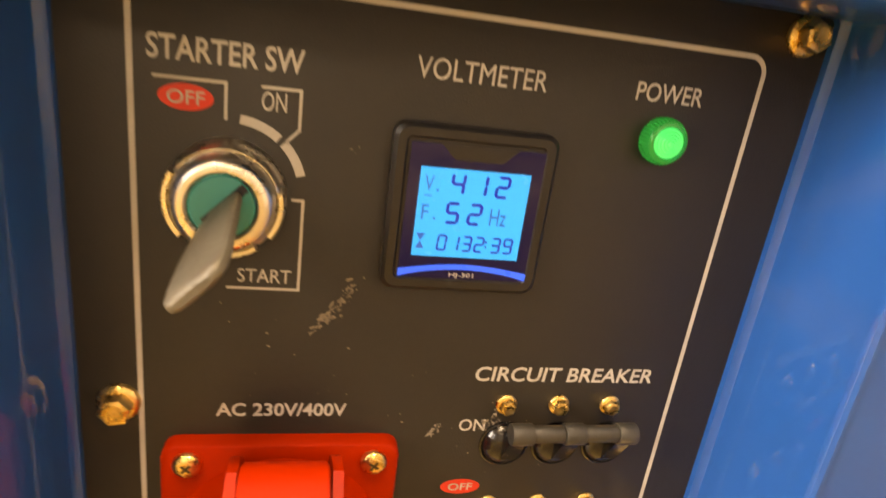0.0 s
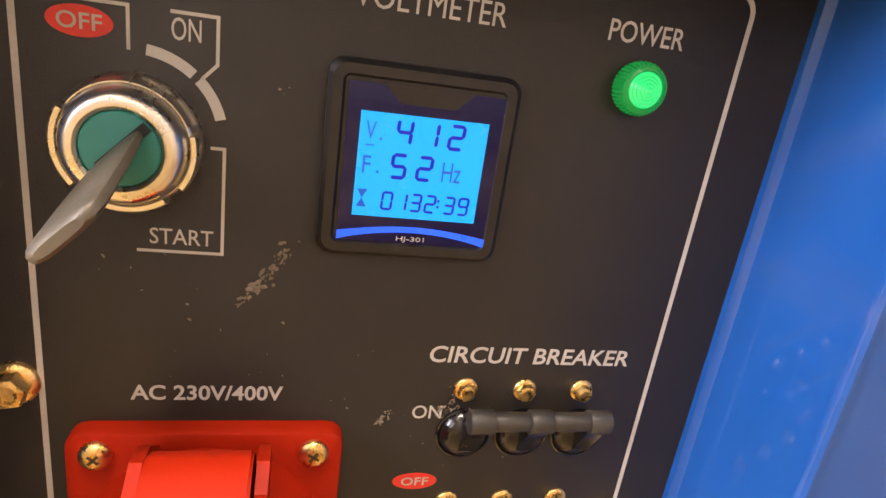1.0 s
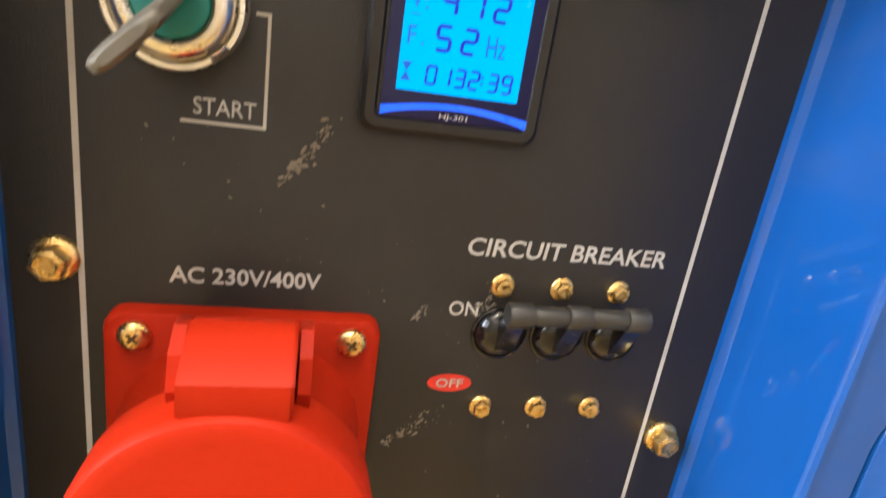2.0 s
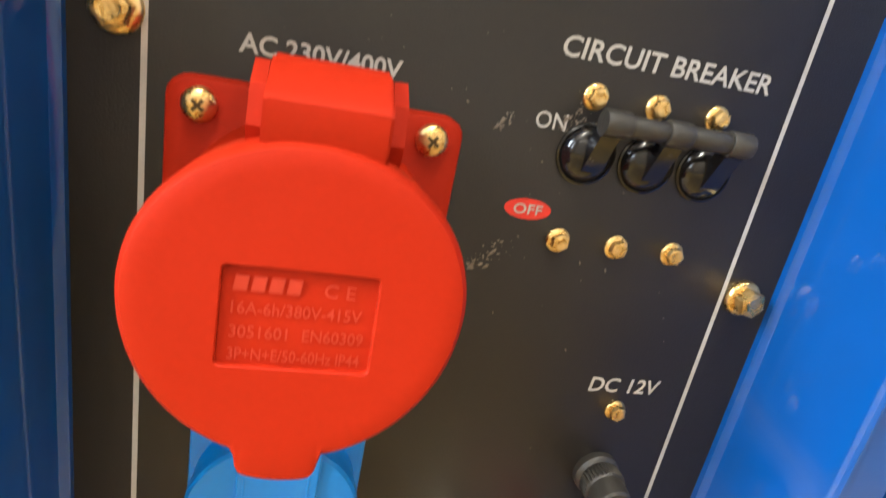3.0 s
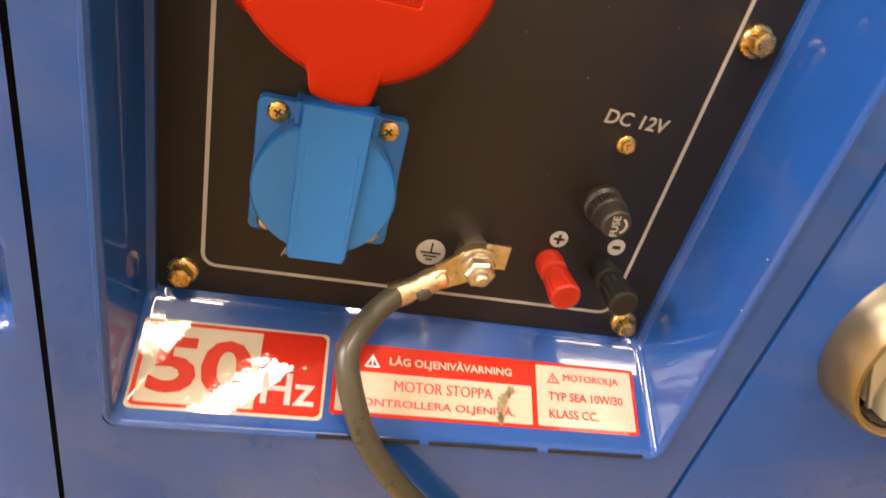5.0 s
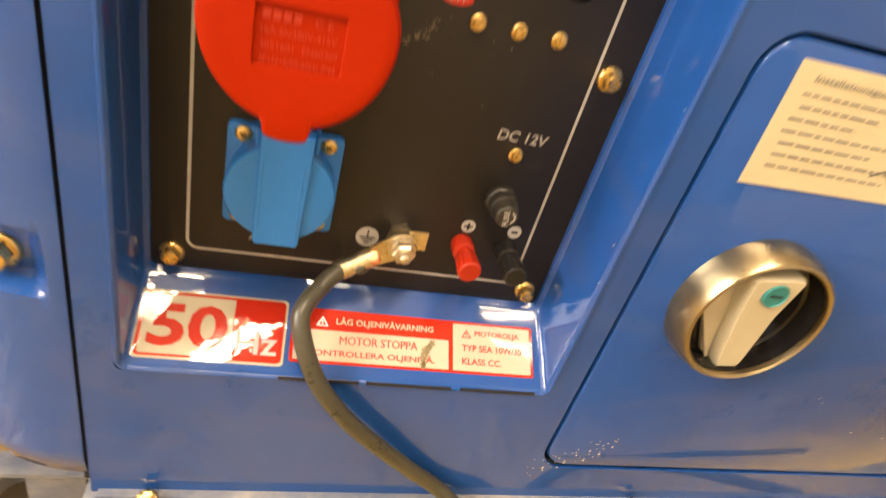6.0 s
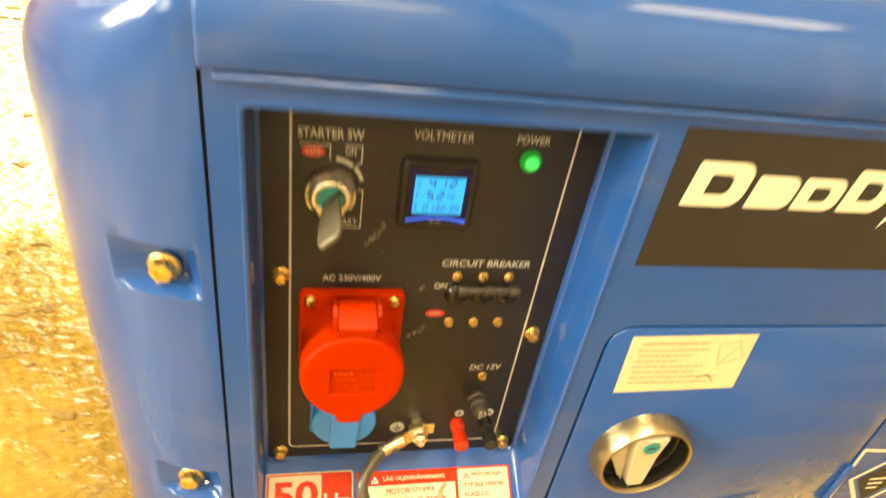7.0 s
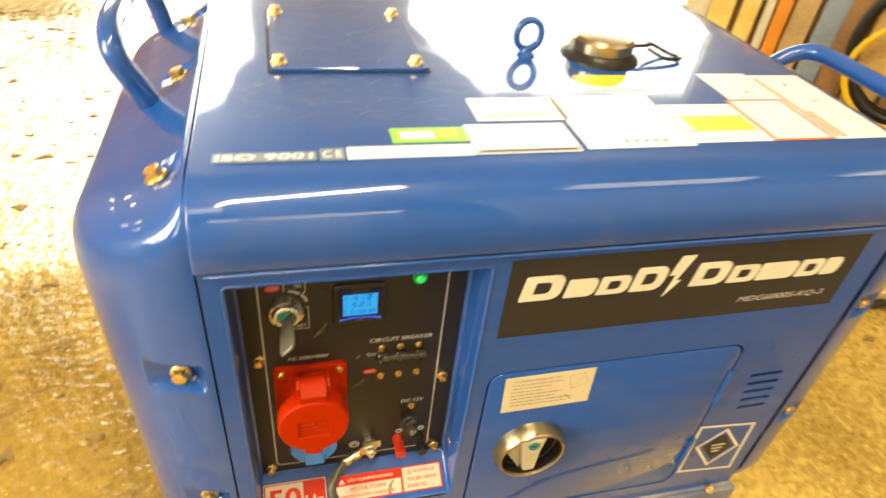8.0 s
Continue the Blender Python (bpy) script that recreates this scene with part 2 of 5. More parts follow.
def rrect(x0, x1, z0, z1, r, n=5):
    """A rounded rectangle as a list of (x, z), the same count for every size."""
    pts = []
    for cx, cz, a0 in ((x1 - r, z1 - r, 0), (x0 + r, z1 - r, 90), (x0 + r, z0 + r, 180), (x1 - r, z0 + r, 270)):
        for k in range(n + 1):
            a = radians(a0 + 90 * k / n)
            pts.append((cx + r * math.cos(a), cz + r * math.sin(a)))
    return pts


def up(pts, d):
    """Points of the upright panel's plane, d metres in front of it."""
    return [Vector((x, -d, z)) for x, z in pts]


def circle(cx, cz, r, n=32, a0=0.0):
    return [(cx + r * math.cos(a0 + 2 * math.pi * k / n), cz + r * math.sin(a0 + 2 * math.pi * k / n)) for k in range(n)]


def lathe(bm, cx, cz, profile, n=32, cap0=True, cap1=True, mat=0):
    """A turned solid that stands out of the panel; profile: (radius, distance in front)."""
    return loft(bm, [up(circle(cx, cz, r, n), d) for r, d in profile], cap0, cap1, mat)


def slab(bm, x0, x1, z0, z1, d0, d1, r=0.003, edge=0.0008, n=4, mat=0):
    """A rounded plate in front of the panel with softened front edges."""
    e = edge
    return loft(bm, [up(rrect(x0, x1, z0, z1, r, n), d0), up(rrect(x0, x1, z0, z1, r, n), d1 - e), up(rrect(x0 + e * .3, x1 - e * .3, z0 + e * .3, z1 - e * .3, r, n), d1 - e * .3), up(rrect(x0 + e, x1 - e, z0 + e, z1 - e, max(r - e, .0001), n), d1)], mat=mat)


def box(bm, x0, x1, y0, y1, z0, z1, bevel=0.0, segments=2, mat=0):
    t = bmesh.new()
    bmesh.ops.create_cube(t, size=1.0)
    for v in t.verts:
        v.co = Vector((x0 + (v.co.x + .5) * (x1 - x0), y0 + (v.co.y + .5) * (y1 - y0), z0 + (v.co.z + .5) * (z1 - z0)))
    if bevel:
        bmesh.ops.bevel(t, geom=t.edges[:], offset=bevel, segments=segments, affect="EDGES", profile=0.6)
    join(bm, t, mat)


def join(bm, other, mat=0, m=None):
    if m is not None:
        other.transform(m)
    old = len(bm.faces)
    me = bpy.data.meshes.new("tmp")
    other.to_mesh(me)
    other.free()
    bm.from_mesh(me)
    bpy.data.meshes.remove(me)
    bm.faces.ensure_lookup_table()
    for f in bm.faces[old:]:
        f.material_index = mat


def smooth_path(pts, steps=8):
    """A Catmull-Rom curve through the points."""
    p = [Vector(q) for q in pts]
    p = [2 * p[0] - p[1], *p, 2 * p[-1] - p[-2]]
    out = []
    for a, b, c, d in zip(p, p[1:], p[2:], p[3:]):
        for k in range(steps):
            t = k / steps
            out.append(0.5 * (2 * b + (c - a) * t + (2 * a - 5 * b + 4 * c - d) * t * t + (3 * b - a - 3 * c + d) * t ** 3))
    return out + [p[-2]]


def tube(bm, pts, radius, n=14, mat=0, flat=1.0):
    """A round or flattened rod along points; radius may be a list."""
    rad = radius if isinstance(radius, (list, tuple)) else [radius] * len(pts)
    loops, side = [], None
    for i, p in enumerate(pts):
        d = (pts[min(i + 1, len(pts) - 1)] - pts[max(i - 1, 0)]).normalized()
        if side is None:
            side = d.orthogonal().normalized()
        side = (side - d * side.dot(d)).normalized()
        other = d.cross(side)
        loops.append([p + rad[i] * (math.cos(2 * math.pi * k / n) * side + flat * math.sin(2 * math.pi * k / n) * other) for k in range(n)])
    return loft(bm, loops, mat=mat)


def writing(bm, text, x, z, width, height, m=None, bold=0.0, shear=0.0, mat=0, thick=0.0):
    """Letters with their lower left corner at (x, z) in the plane of m, stretched to that width and height."""
    if "M" in text and bold > 0:
        # broad strokes from three thin copies laid side by side
        for k in (-1, 0, 1):
            writing(bm, text, x + k * bold * height * .9, z, width, height, (m or Matrix()) @ Matrix.Translation((0, 0, .00004 * k)), 0.0, shear, mat, thick)
        return
    c = bpy.data.curves.new("letters", "FONT")
    c.body, c.size, c.offset, c.shear, c.resolution_u = text, 1.0, bold, shear, 3
    c.extrude = thick
    ob = new("letters", c)
    me = bpy.data.meshes.new_from_object(ob)
    bpy.data.objects.remove(ob)
    bpy.data.curves.remove(c)
    t = bmesh.new()
    t.from_mesh(me)
    bpy.data.meshes.remove(me)
    if not t.verts:
        t.free()
        return
    xs, ys = [v.co.x for v in t.verts], [v.co.y for v in t.verts]
    sx, sy = width / (max(xs) - min(xs)), height / (max(ys) - min(ys))
    x0, y0 = min(xs), min(ys)
    for v in t.verts:
        v.co = Vector((x + (v.co.x - x0) * sx, z + (v.co.y - y0) * sy, v.co.z))
    join(bm, t, mat, m)


def upright(d):
    """The plane of the panel, d metres in front of it."""
    return Matrix(((1, 0, 0, 0), (0, 0, -1, -d), (0, 1, 0, 0), (0, 0, 0, 1)))


def flat(h):
    return Matrix.Translation((0, 0, h))


def sheet(bm, pts, m, thick=0.00015, mat=0):
    """A thin sticker or patch of paint with real thickness."""
    lo = [m @ Vector((x, z, -thick)) for x, z in pts]
    hi = [m @ Vector((x, z, 0)) for x, z in pts]
    return loft(bm, [lo, hi], mat=mat)


def rect(x0, x1, z0, z1):
    return [(x0, z0), (x1, z0), (x1, z1), (x0, z1)]


def stroke(bm, pts, w, m, mat=0):
    """A painted line of even width through points."""
    p = [Vector(q) for q in pts]
    left, right = [], []
    for i, q in enumerate(p):
        a = (p[i] - p[i - 1]).normalized() if i else None
        b = (p[i + 1] - p[i]).normalized() if i + 1 < len(p) else None
        a, b = a or b, b or a
        na, nb = Vector((-a.y, a.x)), Vector((-b.y, b.x))
        nn = (na + nb).normalized()
        k = w / 2 / max(0.3, nn.dot(na))
        left.append(q + nn * k)
        right.append(q - nn * k)
    closed = len(p) > 3 and (p[0] - p[-2]).length < 1e-9 and (p[1] - p[-1]).length < 1e-9
    if closed:
        left[-1], right[-1] = left[1], right[1]
    for i in range(1 if closed else 0, len(p) - 1):
        vs = [bm.verts.new(m @ Vector((*c, 0))) for c in (right[i], right[i + 1], left[i + 1], left[i])]
        bm.faces.new(vs).material_index = mat


def arc(cx, cz, r, a0, a1, n=20):
    return [(cx + r * math.cos(radians(a0 + (a1 - a0) * k / n)), cz + r * math.sin(radians(a0 + (a1 - a0) * k / n))) for k in range(n + 1)]


# ---- screws and bolts, built once ----


def cross_screw_mesh(name, r, h):
    bm = bmesh.new()
    lathe(bm, 0, 0, [(r, 0), (r, h * .35), (r * .93, h * .62), (r * .72, h * .88), (r * .45, h), (r * .2, h * 1.03)], 20)
    for w, l in ((r * .10, r * .42), (r * .42, r * .10)):
        box(bm, -w, w, -h * 1.05, -h * .6, -l, l, 0.0, mat=1)
    me = bpy.data.meshes.new(name)
    bmesh.ops.recalc_face_normals(bm, faces=bm.faces)
    bm.to_mesh(me)
    bm.free()
    return me


def flange_bolt_mesh(name, r, h):
    bm = bmesh.new()
    lathe(bm, 0, 0, [(r, 0), (r, h * .16), (r * .92, h * .26), (r * .74, h * .34)], 24)
    hexa = lambda s, d: up(circle(0, 0, r * s, 6), d)
    loft(bm, [hexa(.78, h * .2), hexa(.78, h * .82), hexa(.72, h * .95), hexa(.58, h)])
    lathe(bm, 0, 0, [(r * .5, h * .9), (r * .46, h * 1.04), (r * .3, h * 1.02)], 16)
    me = bpy.data.meshes.new(name)
    bmesh.ops.recalc_face_normals(bm, faces=bm.faces)
    bm.to_mesh(me)
    bm.free()
    return me


SMALL_SCREW = flange_bolt_mesh("small_screw", 0.0037, 0.0034)
SOCKET_SCREW = cross_screw_mesh("socket_screw", 0.0043, 0.0028)
FLUSH_SCREW = cross_screw_mesh("flush_screw", 0.0039, 0.0014)
BOLT = flange_bolt_mesh("flange_bolt", 0.0061, 0.0068)
HATCH_BOLT = flange_bolt_mesh("hatch_bolt", 0.0080, 0.0080)
BIG_BOLT = flange_bolt_mesh("big_flange_bolt", 0.0096, 0.0092)


def screw(me, x, d, z, parent, turn=0.0, name="screw", label="yellow zinc-plated screw", m=None):
    return part_of(name, me, [ZINC, SLOT], parent, label, m if m is not None else pose(x, -d, z, 0, turn, 0), sharp=40)


# ---- the generator ----
XL, XR, YF, YB = -0.040, 0.645, -0.045, 0.490
Z_BASE, Z_SEAM, Z_TOP = 0.165, 0.6425, 0.7067
XC, YC = (XL + XR) / 2, (YF + YB) / 2
gen = thing("diesel_generator", XC, YC, 0, "blue enamelled silent diesel generator with black control panel, on small wheels", "generator")


def front_face():
    """The front sheet with its openings for the control panel, the service door and the vents."""
    bm = bmesh.new()
    outline = [(XL + .0008, Z_BASE), (XR - .005, Z_BASE), (XR - .005, Z_SEAM + .006), (XL + .0008, Z_SEAM + .006)]
    holes = [rrect(-.0240, .2026, .2635, .6266, .005), rrect(.2185, .5285, .1985, .4815, .019)]
    for k in range(5):
        z = .4185 - k * .0158
        s = k * .0025
        holes.append([(.560 + s, z - .0031), (.607 + s * .5, z - .0031), (.607 + s * .5, z + .0031), (.560 + s, z + .0031)])
    edges = []
    for loop in [outline, *holes]:
        vs = [bm.verts.new((x, YF, z)) for x, z in loop]
        edges += [bm.edges.new((a, b)) for a, b in zip(vs, vs[1:] + vs[:1])]
    bmesh.ops.triangle_fill(bm, use_beauty=True, use_dissolve=False, edges=edges, normal=(0, -1, 0))
    got = bmesh.ops.extrude_face_region(bm, geom=bm.faces[:])
    bmesh.ops.translate(bm, vec=(0, 0.0022, 0), verts=[v for v in got["geom"] if isinstance(v, bmesh.types.BMVert)])
    return part("front_cover", bm, BLUE, gen, "blue enamelled sheet-steel front")


face = front_face()


def recess():
    """The pressed recess round the control panel: rolled lip, walls with a crease, sloping sill with rounded corners."""
    bm = bmesh.new()
    loops = []
    for grow, d in ((.0035, .0452), (.0030, .0458), (.0018, .0458), (.0006, .0449), (0, .0430), (-.0006, .0052), (-.0010, .0036), (-.0022, .0026), (-.0036, .0022), (-.0038, .0014), (-.0038, -.0012)):
        sill = .267 + (.045 - min(d, .045)) / .045 * .027
        x0, x1, z0, z1 = -.0206 - grow, .1997 + grow, sill - max(grow, 0), .6234 + max(grow, 0)
        pts = []
        for cx, cz, a0, r in ((x1, z1, 0, .0020), (x0, z1, 90, .0020), (x0, z0, 180, .0040), (x1, z0, 270, .0040)):
            r += max(grow, 0)
            ox, oz = cx + (r if cx == x0 else -r), cz + (r if cz == z0 else -r)
            pts += [(ox + r * math.cos(radians(a0 + 15 * k)), oz + r * math.sin(radians(a0 + 15 * k))) for k in range(7)]
        loops.append(up(pts, d))
    loft(bm, loops, cap0=False, cap1=False)
    return part("panel_recess", bm, BLUE, gen)


recess()


def hood():
    """The top cover, rolled over at the front and the back."""
    bm = bmesh.new()
    prof = [(-.0435, Z_SEAM + .003), (-.0440, Z_SEAM), (-.0475, Z_SEAM + .0003), (-.0482, Z_SEAM + .0015), (-.0482, .6600)]
    prof += [(-.0025 - .0457 * math.cos(radians(a)), .6600 + .0467 * math.sin(radians(a))) for a in range(10, 91, 8)]
    prof += [(.1, Z_TOP + .0003), (YC, Z_TOP + .0006)]
    back = [(2 * YC - y, z) for y, z in reversed(prof[:-1])]
    xs = [XL - .0009, XL + .0002, XL + .0014] + [XL + .004 + (XR - XL - .008) * k / 24 for k in range(1, 24)] + [XR - .0014, XR - .0002, XR + .0009]
    loops = []
    for i, x in enumerate(xs):
        inset = (.0012, .0003, 0)[min(i, len(xs) - 1 - i, 2)]
        loops.append([Vector((x, y + (inset if y < YC else -inset) * (z < Z_TOP - .001), z - inset * (z > .66))) for y, z in prof + back])
    loft(bm, loops, cap0=False, cap1=False, closed=False)
    return part("top_cover", bm, BLUETOP, gen, "glossy blue enamelled top cover with scuffs")


hood()


TOP_BOLTS = (.020, .212, .372)


def end_cap(side):
    """A rounded end cover with bolt pockets. side: -1 at the panel's end, 1 at the far end."""
    bm = bmesh.new()
    depth, pocket_h = .109, .0175
    zs = [(Z_BASE - .005, .028), (Z_BASE, .014), (Z_BASE + .012, .004), (Z_BASE + .028, 0.0)]
    body = [(z, i + .012 * (.600 - z), i) for z, i in zs]
    levels = {Z_BASE + .028 + (.645 - Z_BASE - .028) * k / 70 for k in range(1, 71)}
    levels = {z for z in levels if z < .598} | {.600}
    for zb in (.516, .318):
        levels -= {z for z in levels if abs(abs(z - zb - .0045) - pocket_h) < .004}
        levels |= {zb + .0045 + s * (pocket_h + e) for s in (-1, 1) for e in (-.0022, -.0008, .0006)}
    body += [(z, .012 * (.600 - z), 0.0) for z in sorted(levels)]
    shoulder = smooth_path([(depth, 0, .600), (.1080, 0, .6180), (.1035, 0, .6350), (.0930, 0, .6510), (.0725, 0, .6645), (.0495, 0, .6768), (.0200, 0, .6952), (.0062, 0, .7052), (.0006, 0, .7067)], 12)
    for q in shoulder[1:]:
        fx, zz = depth - q.x, q.z
        aa = max(0.0, (zz - .660) / .0467)
        fy = .0457 * (1 - math.sqrt(max(0.0, 1 - min(1.0, aa) ** 2)))
        body.append((zz, fx, fy))
    angles = {90 * k / 150 for k in range(1, 151)} | {math.degrees(math.asin((.0210 + e) / depth)) for e in (-.0006, .0006, .0018)}
    angles = sorted(angles)
    flat_y = sorted({.055 + .335 * k / 110 for k in range(1, 110)})
    rows = []
    for z, ix, iy in body:
        dd = max(.0006, depth - ix)
        y0 = YF + iy
        half = [(XL - .0012, y0)]
        for a in angles:
            r = radians(a)
            half.append((XL - .0012 - dd * math.sin(r), y0 + .112 * (1 - math.cos(r) if a < 89.9 else 1.0)))
        x_side = half[-1][0]
        side_run = [(x_side, y) for y in flat_y if half[-1][1] < y < 2 * YC - half[-1][1]]
        while len(side_run) < len(flat_y):
            side_run.append((x_side, 2 * YC - half[-1][1]))
        row = []
        for x, y in half + side_run + [(x, 2 * YC - y) for x, y in reversed(half)]:
            p = Vector((x, y, z))
            for zb in (.516, .318):
                u = (-.0480 - x) / .010
                if y < YC and u > 0 and abs(z - zb - .0045) < pocket_h:
                    ramp = min(1.0, u) * min(1.0, (pocket_h - abs(z - zb - .0045)) / .0030)
                    p.y += max(0.0, (-.0275 if zb > .4 else -.0300) - y) * ramp
            # three-cornered pockets with a level floor under the top bolts
            for yb in TOP_BOLTS:
                off = XL - .0012 - x
                if z > .655 and .004 < off < .074:
                    wide = .0030 + .0125 * min(1.0, (.074 - off) / .046)
                    side_in = min(1.0, max(0.0, wide - abs(y - yb)) / .0016) * min(1.0, (off - .004) / .012)
                    p.z -= max(0.0, z - (.6880 - .40 * (off - .024))) * side_in
            row.append(p)
        rows.append(row)
    loft(bm, rows, cap0=False, cap1=False, closed=False)
    if side > 0:
        for v in bm.verts:
            v.co.x = 2 * XC - v.co.x
    cap = part("end_cover", bm, BLUE, gen, "rounded blue enamelled end cover with pressed bolt pockets", sharp=38)
    flip = lambda x: x if side < 0 else 2 * XC - x
    for x, y, z in ((-.0700, -.0285, .516), (-.0710, -.0290, .318)):
        screw(BIG_BOLT, 0, 0, 0, cap, name="bolt", label="yellow zinc-plated flange bolt", m=pose(flip(x), y, z, 0, 0, 6 * side))
    for y in TOP_BOLTS:
        screw(BIG_BOLT, 0, 0, 0, cap, name="bolt", label="yellow zinc-plated flange bolt", m=pose(flip(-.0655), y, .6886, 0, 0, 0) @ Matrix.Rotation(radians(22 * side), 4, "Y") @ pose(0, 0, 0, -90, 0, 0))
    return cap


for side in (-1, 1):
    end_cap(side)

bm = bmesh.new()
box(bm, -.07, .675, .012, .455, .14, .64)
part("engine_housing", bm, DARK, gen)
bm = bmesh.new()
box(bm, XL, XR, YB - .004, YB, Z_BASE, Z_SEAM + .006)
part("back_cover", bm, BLUE, gen)


def base_frame():
    bm = bmesh.new()
    box(bm, XL - .004, XR + .004, -.0555, .5005, .112, .1625, .004)
    box(bm, XL + .004, XR - .004, -.0500, .495, .1625, .1675, .0015)
    ob = part("base_frame", bm, GREY_BLUE, gen, "dusty blue-grey steel base tray")
    for x in (-.009, .300, .602):
        screw(BOLT, 0, 0, 0, ob, name="bolt", label="yellow zinc-plated flange bolt", m=pose(x, -.052, .1675, -70, 0, 0))
    return ob


base_frame()
# black strips that put the shade of the open end seams into colour
for x0, x1 in ((XL - .004, XL + .003), (XR - .007, XR + .004)):
    bm = bmesh.new()
    box(bm, x0, x1, -.0395, -.0365, Z_BASE + .004, Z_SEAM + .004)
    part("gap_strip", bm, DARK, face, "black strip that darkens the seam gap")
bm = bmesh.new()
box(bm, .550, .622, -.0410, -.0385, .345, .430)
part("vent_backing", bm, DARK, face)
bm = bmesh.new()
tube(bm, [Vector((XL + .006 + (XR - XL - .012) * k / 12, -.0476, .6393)) for k in range(13)], .0015, 14)
part("edge_bead", bm, BLUE, face)
# black strip standing in for the shaded gap below the top cover's lip
bm = bmesh.new()
box(bm, XL + .006, XR - .006, -.0462, -.0442, .6409, .6423)
part("gap_strip", bm, DARK, face, "black strip that darkens the gap under the top cover")


def wheel(x, y):
    bm = bmesh.new()
    prof = [(.018, -.018), (.044, -.018), (.0495, -.012), (.050, 0), (.0495, .012), (.044, .018), (.018, .018)]
    loft(bm, [[Vector((x + r * math.cos(a), y + d, .050 + r * math.sin(a))) for a in (2 * math.pi * k / 28 for k in range(28))] for r, d in prof])
    w = part("wheel", bm, BLACK, gen, "small black rubber wheel")
    bm = bmesh.new()
    for s in (-1, 1):
        box(bm, x - .018, x + .018, y + s * .024 - .0015, y + s * .024 + .0015, .035, .112, .001)
    box(bm, x - .035, x + .045 if x > .3 else x + .060, y - .03, y + .03, .108, .113, .001)
    part("fork", bm, GREY_BLUE, w)


for wx in (-.078, .683):
    for wy in (.030, .415):
        wheel(wx, wy)

# service door
bm = bmesh.new()
slab(bm, .2210, .5260, .2010, .4790, .033, .0452, .0165, .0022, 6)
door = part("service_door", bm, BLUE, gen, "blue enamelled service door, closed")
for z0, z1 in ((.372, .434), (.240, .300)):
    bm = bmesh.new()
    loft(bm, [[Vector((.5275 + .0032 * math.cos(a), -.0455 + .0032 * math.sin(a), z)) for a in (2 * math.pi * k / 10 for k in range(10))] for z in (z0, z1)])
    part("hinge", bm, BLUE, door)


def latch():
    """The round latch: satin ring that stands out of the door, dark bowl, tapered lever with a lock."""
    cx, cz = .2862, .3447
    bm = bmesh.new()
    lathe(bm, cx, cz, [(.0430, .0445), (.0430, .0465), (.0420, .0540), (.0402, .0600), (.0391, .0620), (.0378, .0626), (.0367, .0615), (.0363, .0585), (.0361, .0480)], 64, cap0=False, cap1=False)
    ring = part("latch", bm, RINGMETAL, door, "satin metal latch ring")
    bm = bmesh.new()
    lathe(bm, cx, cz, [(.0357, .0590), (.0355, .0470), (.0340, .0458)], 40, cap0=False)
    part("bowl", bm, GLOSSBLACK, ring)
    turn = Matrix.Translation((cx, 0, cz)) @ Matrix.Rotation(radians(-5), 4, "Y")
    bm = bmesh.new()
    shape = [(-.0140, .0265), (-.0115, .0285), (.0125, .0285), (.0150, .0265), (.0118, .0020), (.0075, -.0320), (.0060, -.0350), (-.0055, -.0350), (-.0070, -.0320), (-.0105, .0020)]
    loops = [[turn @ Vector((x * g, -d - .0035 * max(0.0, z) / .0285, z * (g * .3 + .7))) for x, z in shape] for g, d in ((1.12, .0462), (1.08, .0540), (1.0, .0565), (.93, .0572))]
    loft(bm, loops)
    part("lever", bm, LEVER, ring, "grey-beige plastic latch lever")
    bm = bmesh.new()
    web = [(-.0135, .0240), (-.0085, -.0330), (-.0135, -.0300), (-.0270, .0060), (-.0265, .0150)]
    loft(bm, [[turn @ Vector((x, -e, z)) for x, z in web] for e in (.0462, .0490)])
    fin = [(-.0150, -.0200), (-.0095, -.0325), (-.0108, -.0332), (-.0270, .0010), (-.0262, .0022)]
    loft(bm, [[turn @ Vector((x, -e, z)) for x, z in fin] for e in (.0490, .0512)])
    part("lever_web", bm, LEVER, ring, "sloping beige plate beside the lever")
    p = turn @ Vector((.0010, 0, .0185))
    bm = bmesh.new()
    lathe(bm, p.x, p.z, [(.0072, .0570), (.0072, .0606), (.0064, .0612), (.0060, .0606)], 28)
    box(bm, p.x - .0035, p.x + .0035, -.0610, -.0595, p.z - .0007, p.z + .0007, 0.0, mat=1)
    part("lock", bm, [TEAL, DARK], ring, "teal lock barrel with a key slot")


latch()

# ---- control panel ----
bm = bmesh.new()
loft(bm, [up(rrect(-.0200, .1992, .2948, .6270, .004), -.002), up(rrect(-.0200, .1992, .2948, .6270, .004), -.0002), up(rrect(-.0197, .1989, .2951, .6267, .004), 0.0)])
panel = part("control_panel", bm, PANEL, gen, "matt black control panel with white lettering and dried mud")

P1 = upright(.00015)
bm = bmesh.new()
loop = rrect(0, .1770, .3080, .6100, .0055, 6)
stroke(bm, loop + loop[:2], .0015, P1)
part("border_line", bm, WHITE, panel)


def panel_text(text, x, z, w, h, bold=0.012, shear=0.0, mat=None):
    b = bmesh.new()
    writing(b, text, x, z, w, h, P1 if mat is None else upright(.0003), bold, shear)
    return part("lettering", b, mat or WHITE, panel, smooth=False)


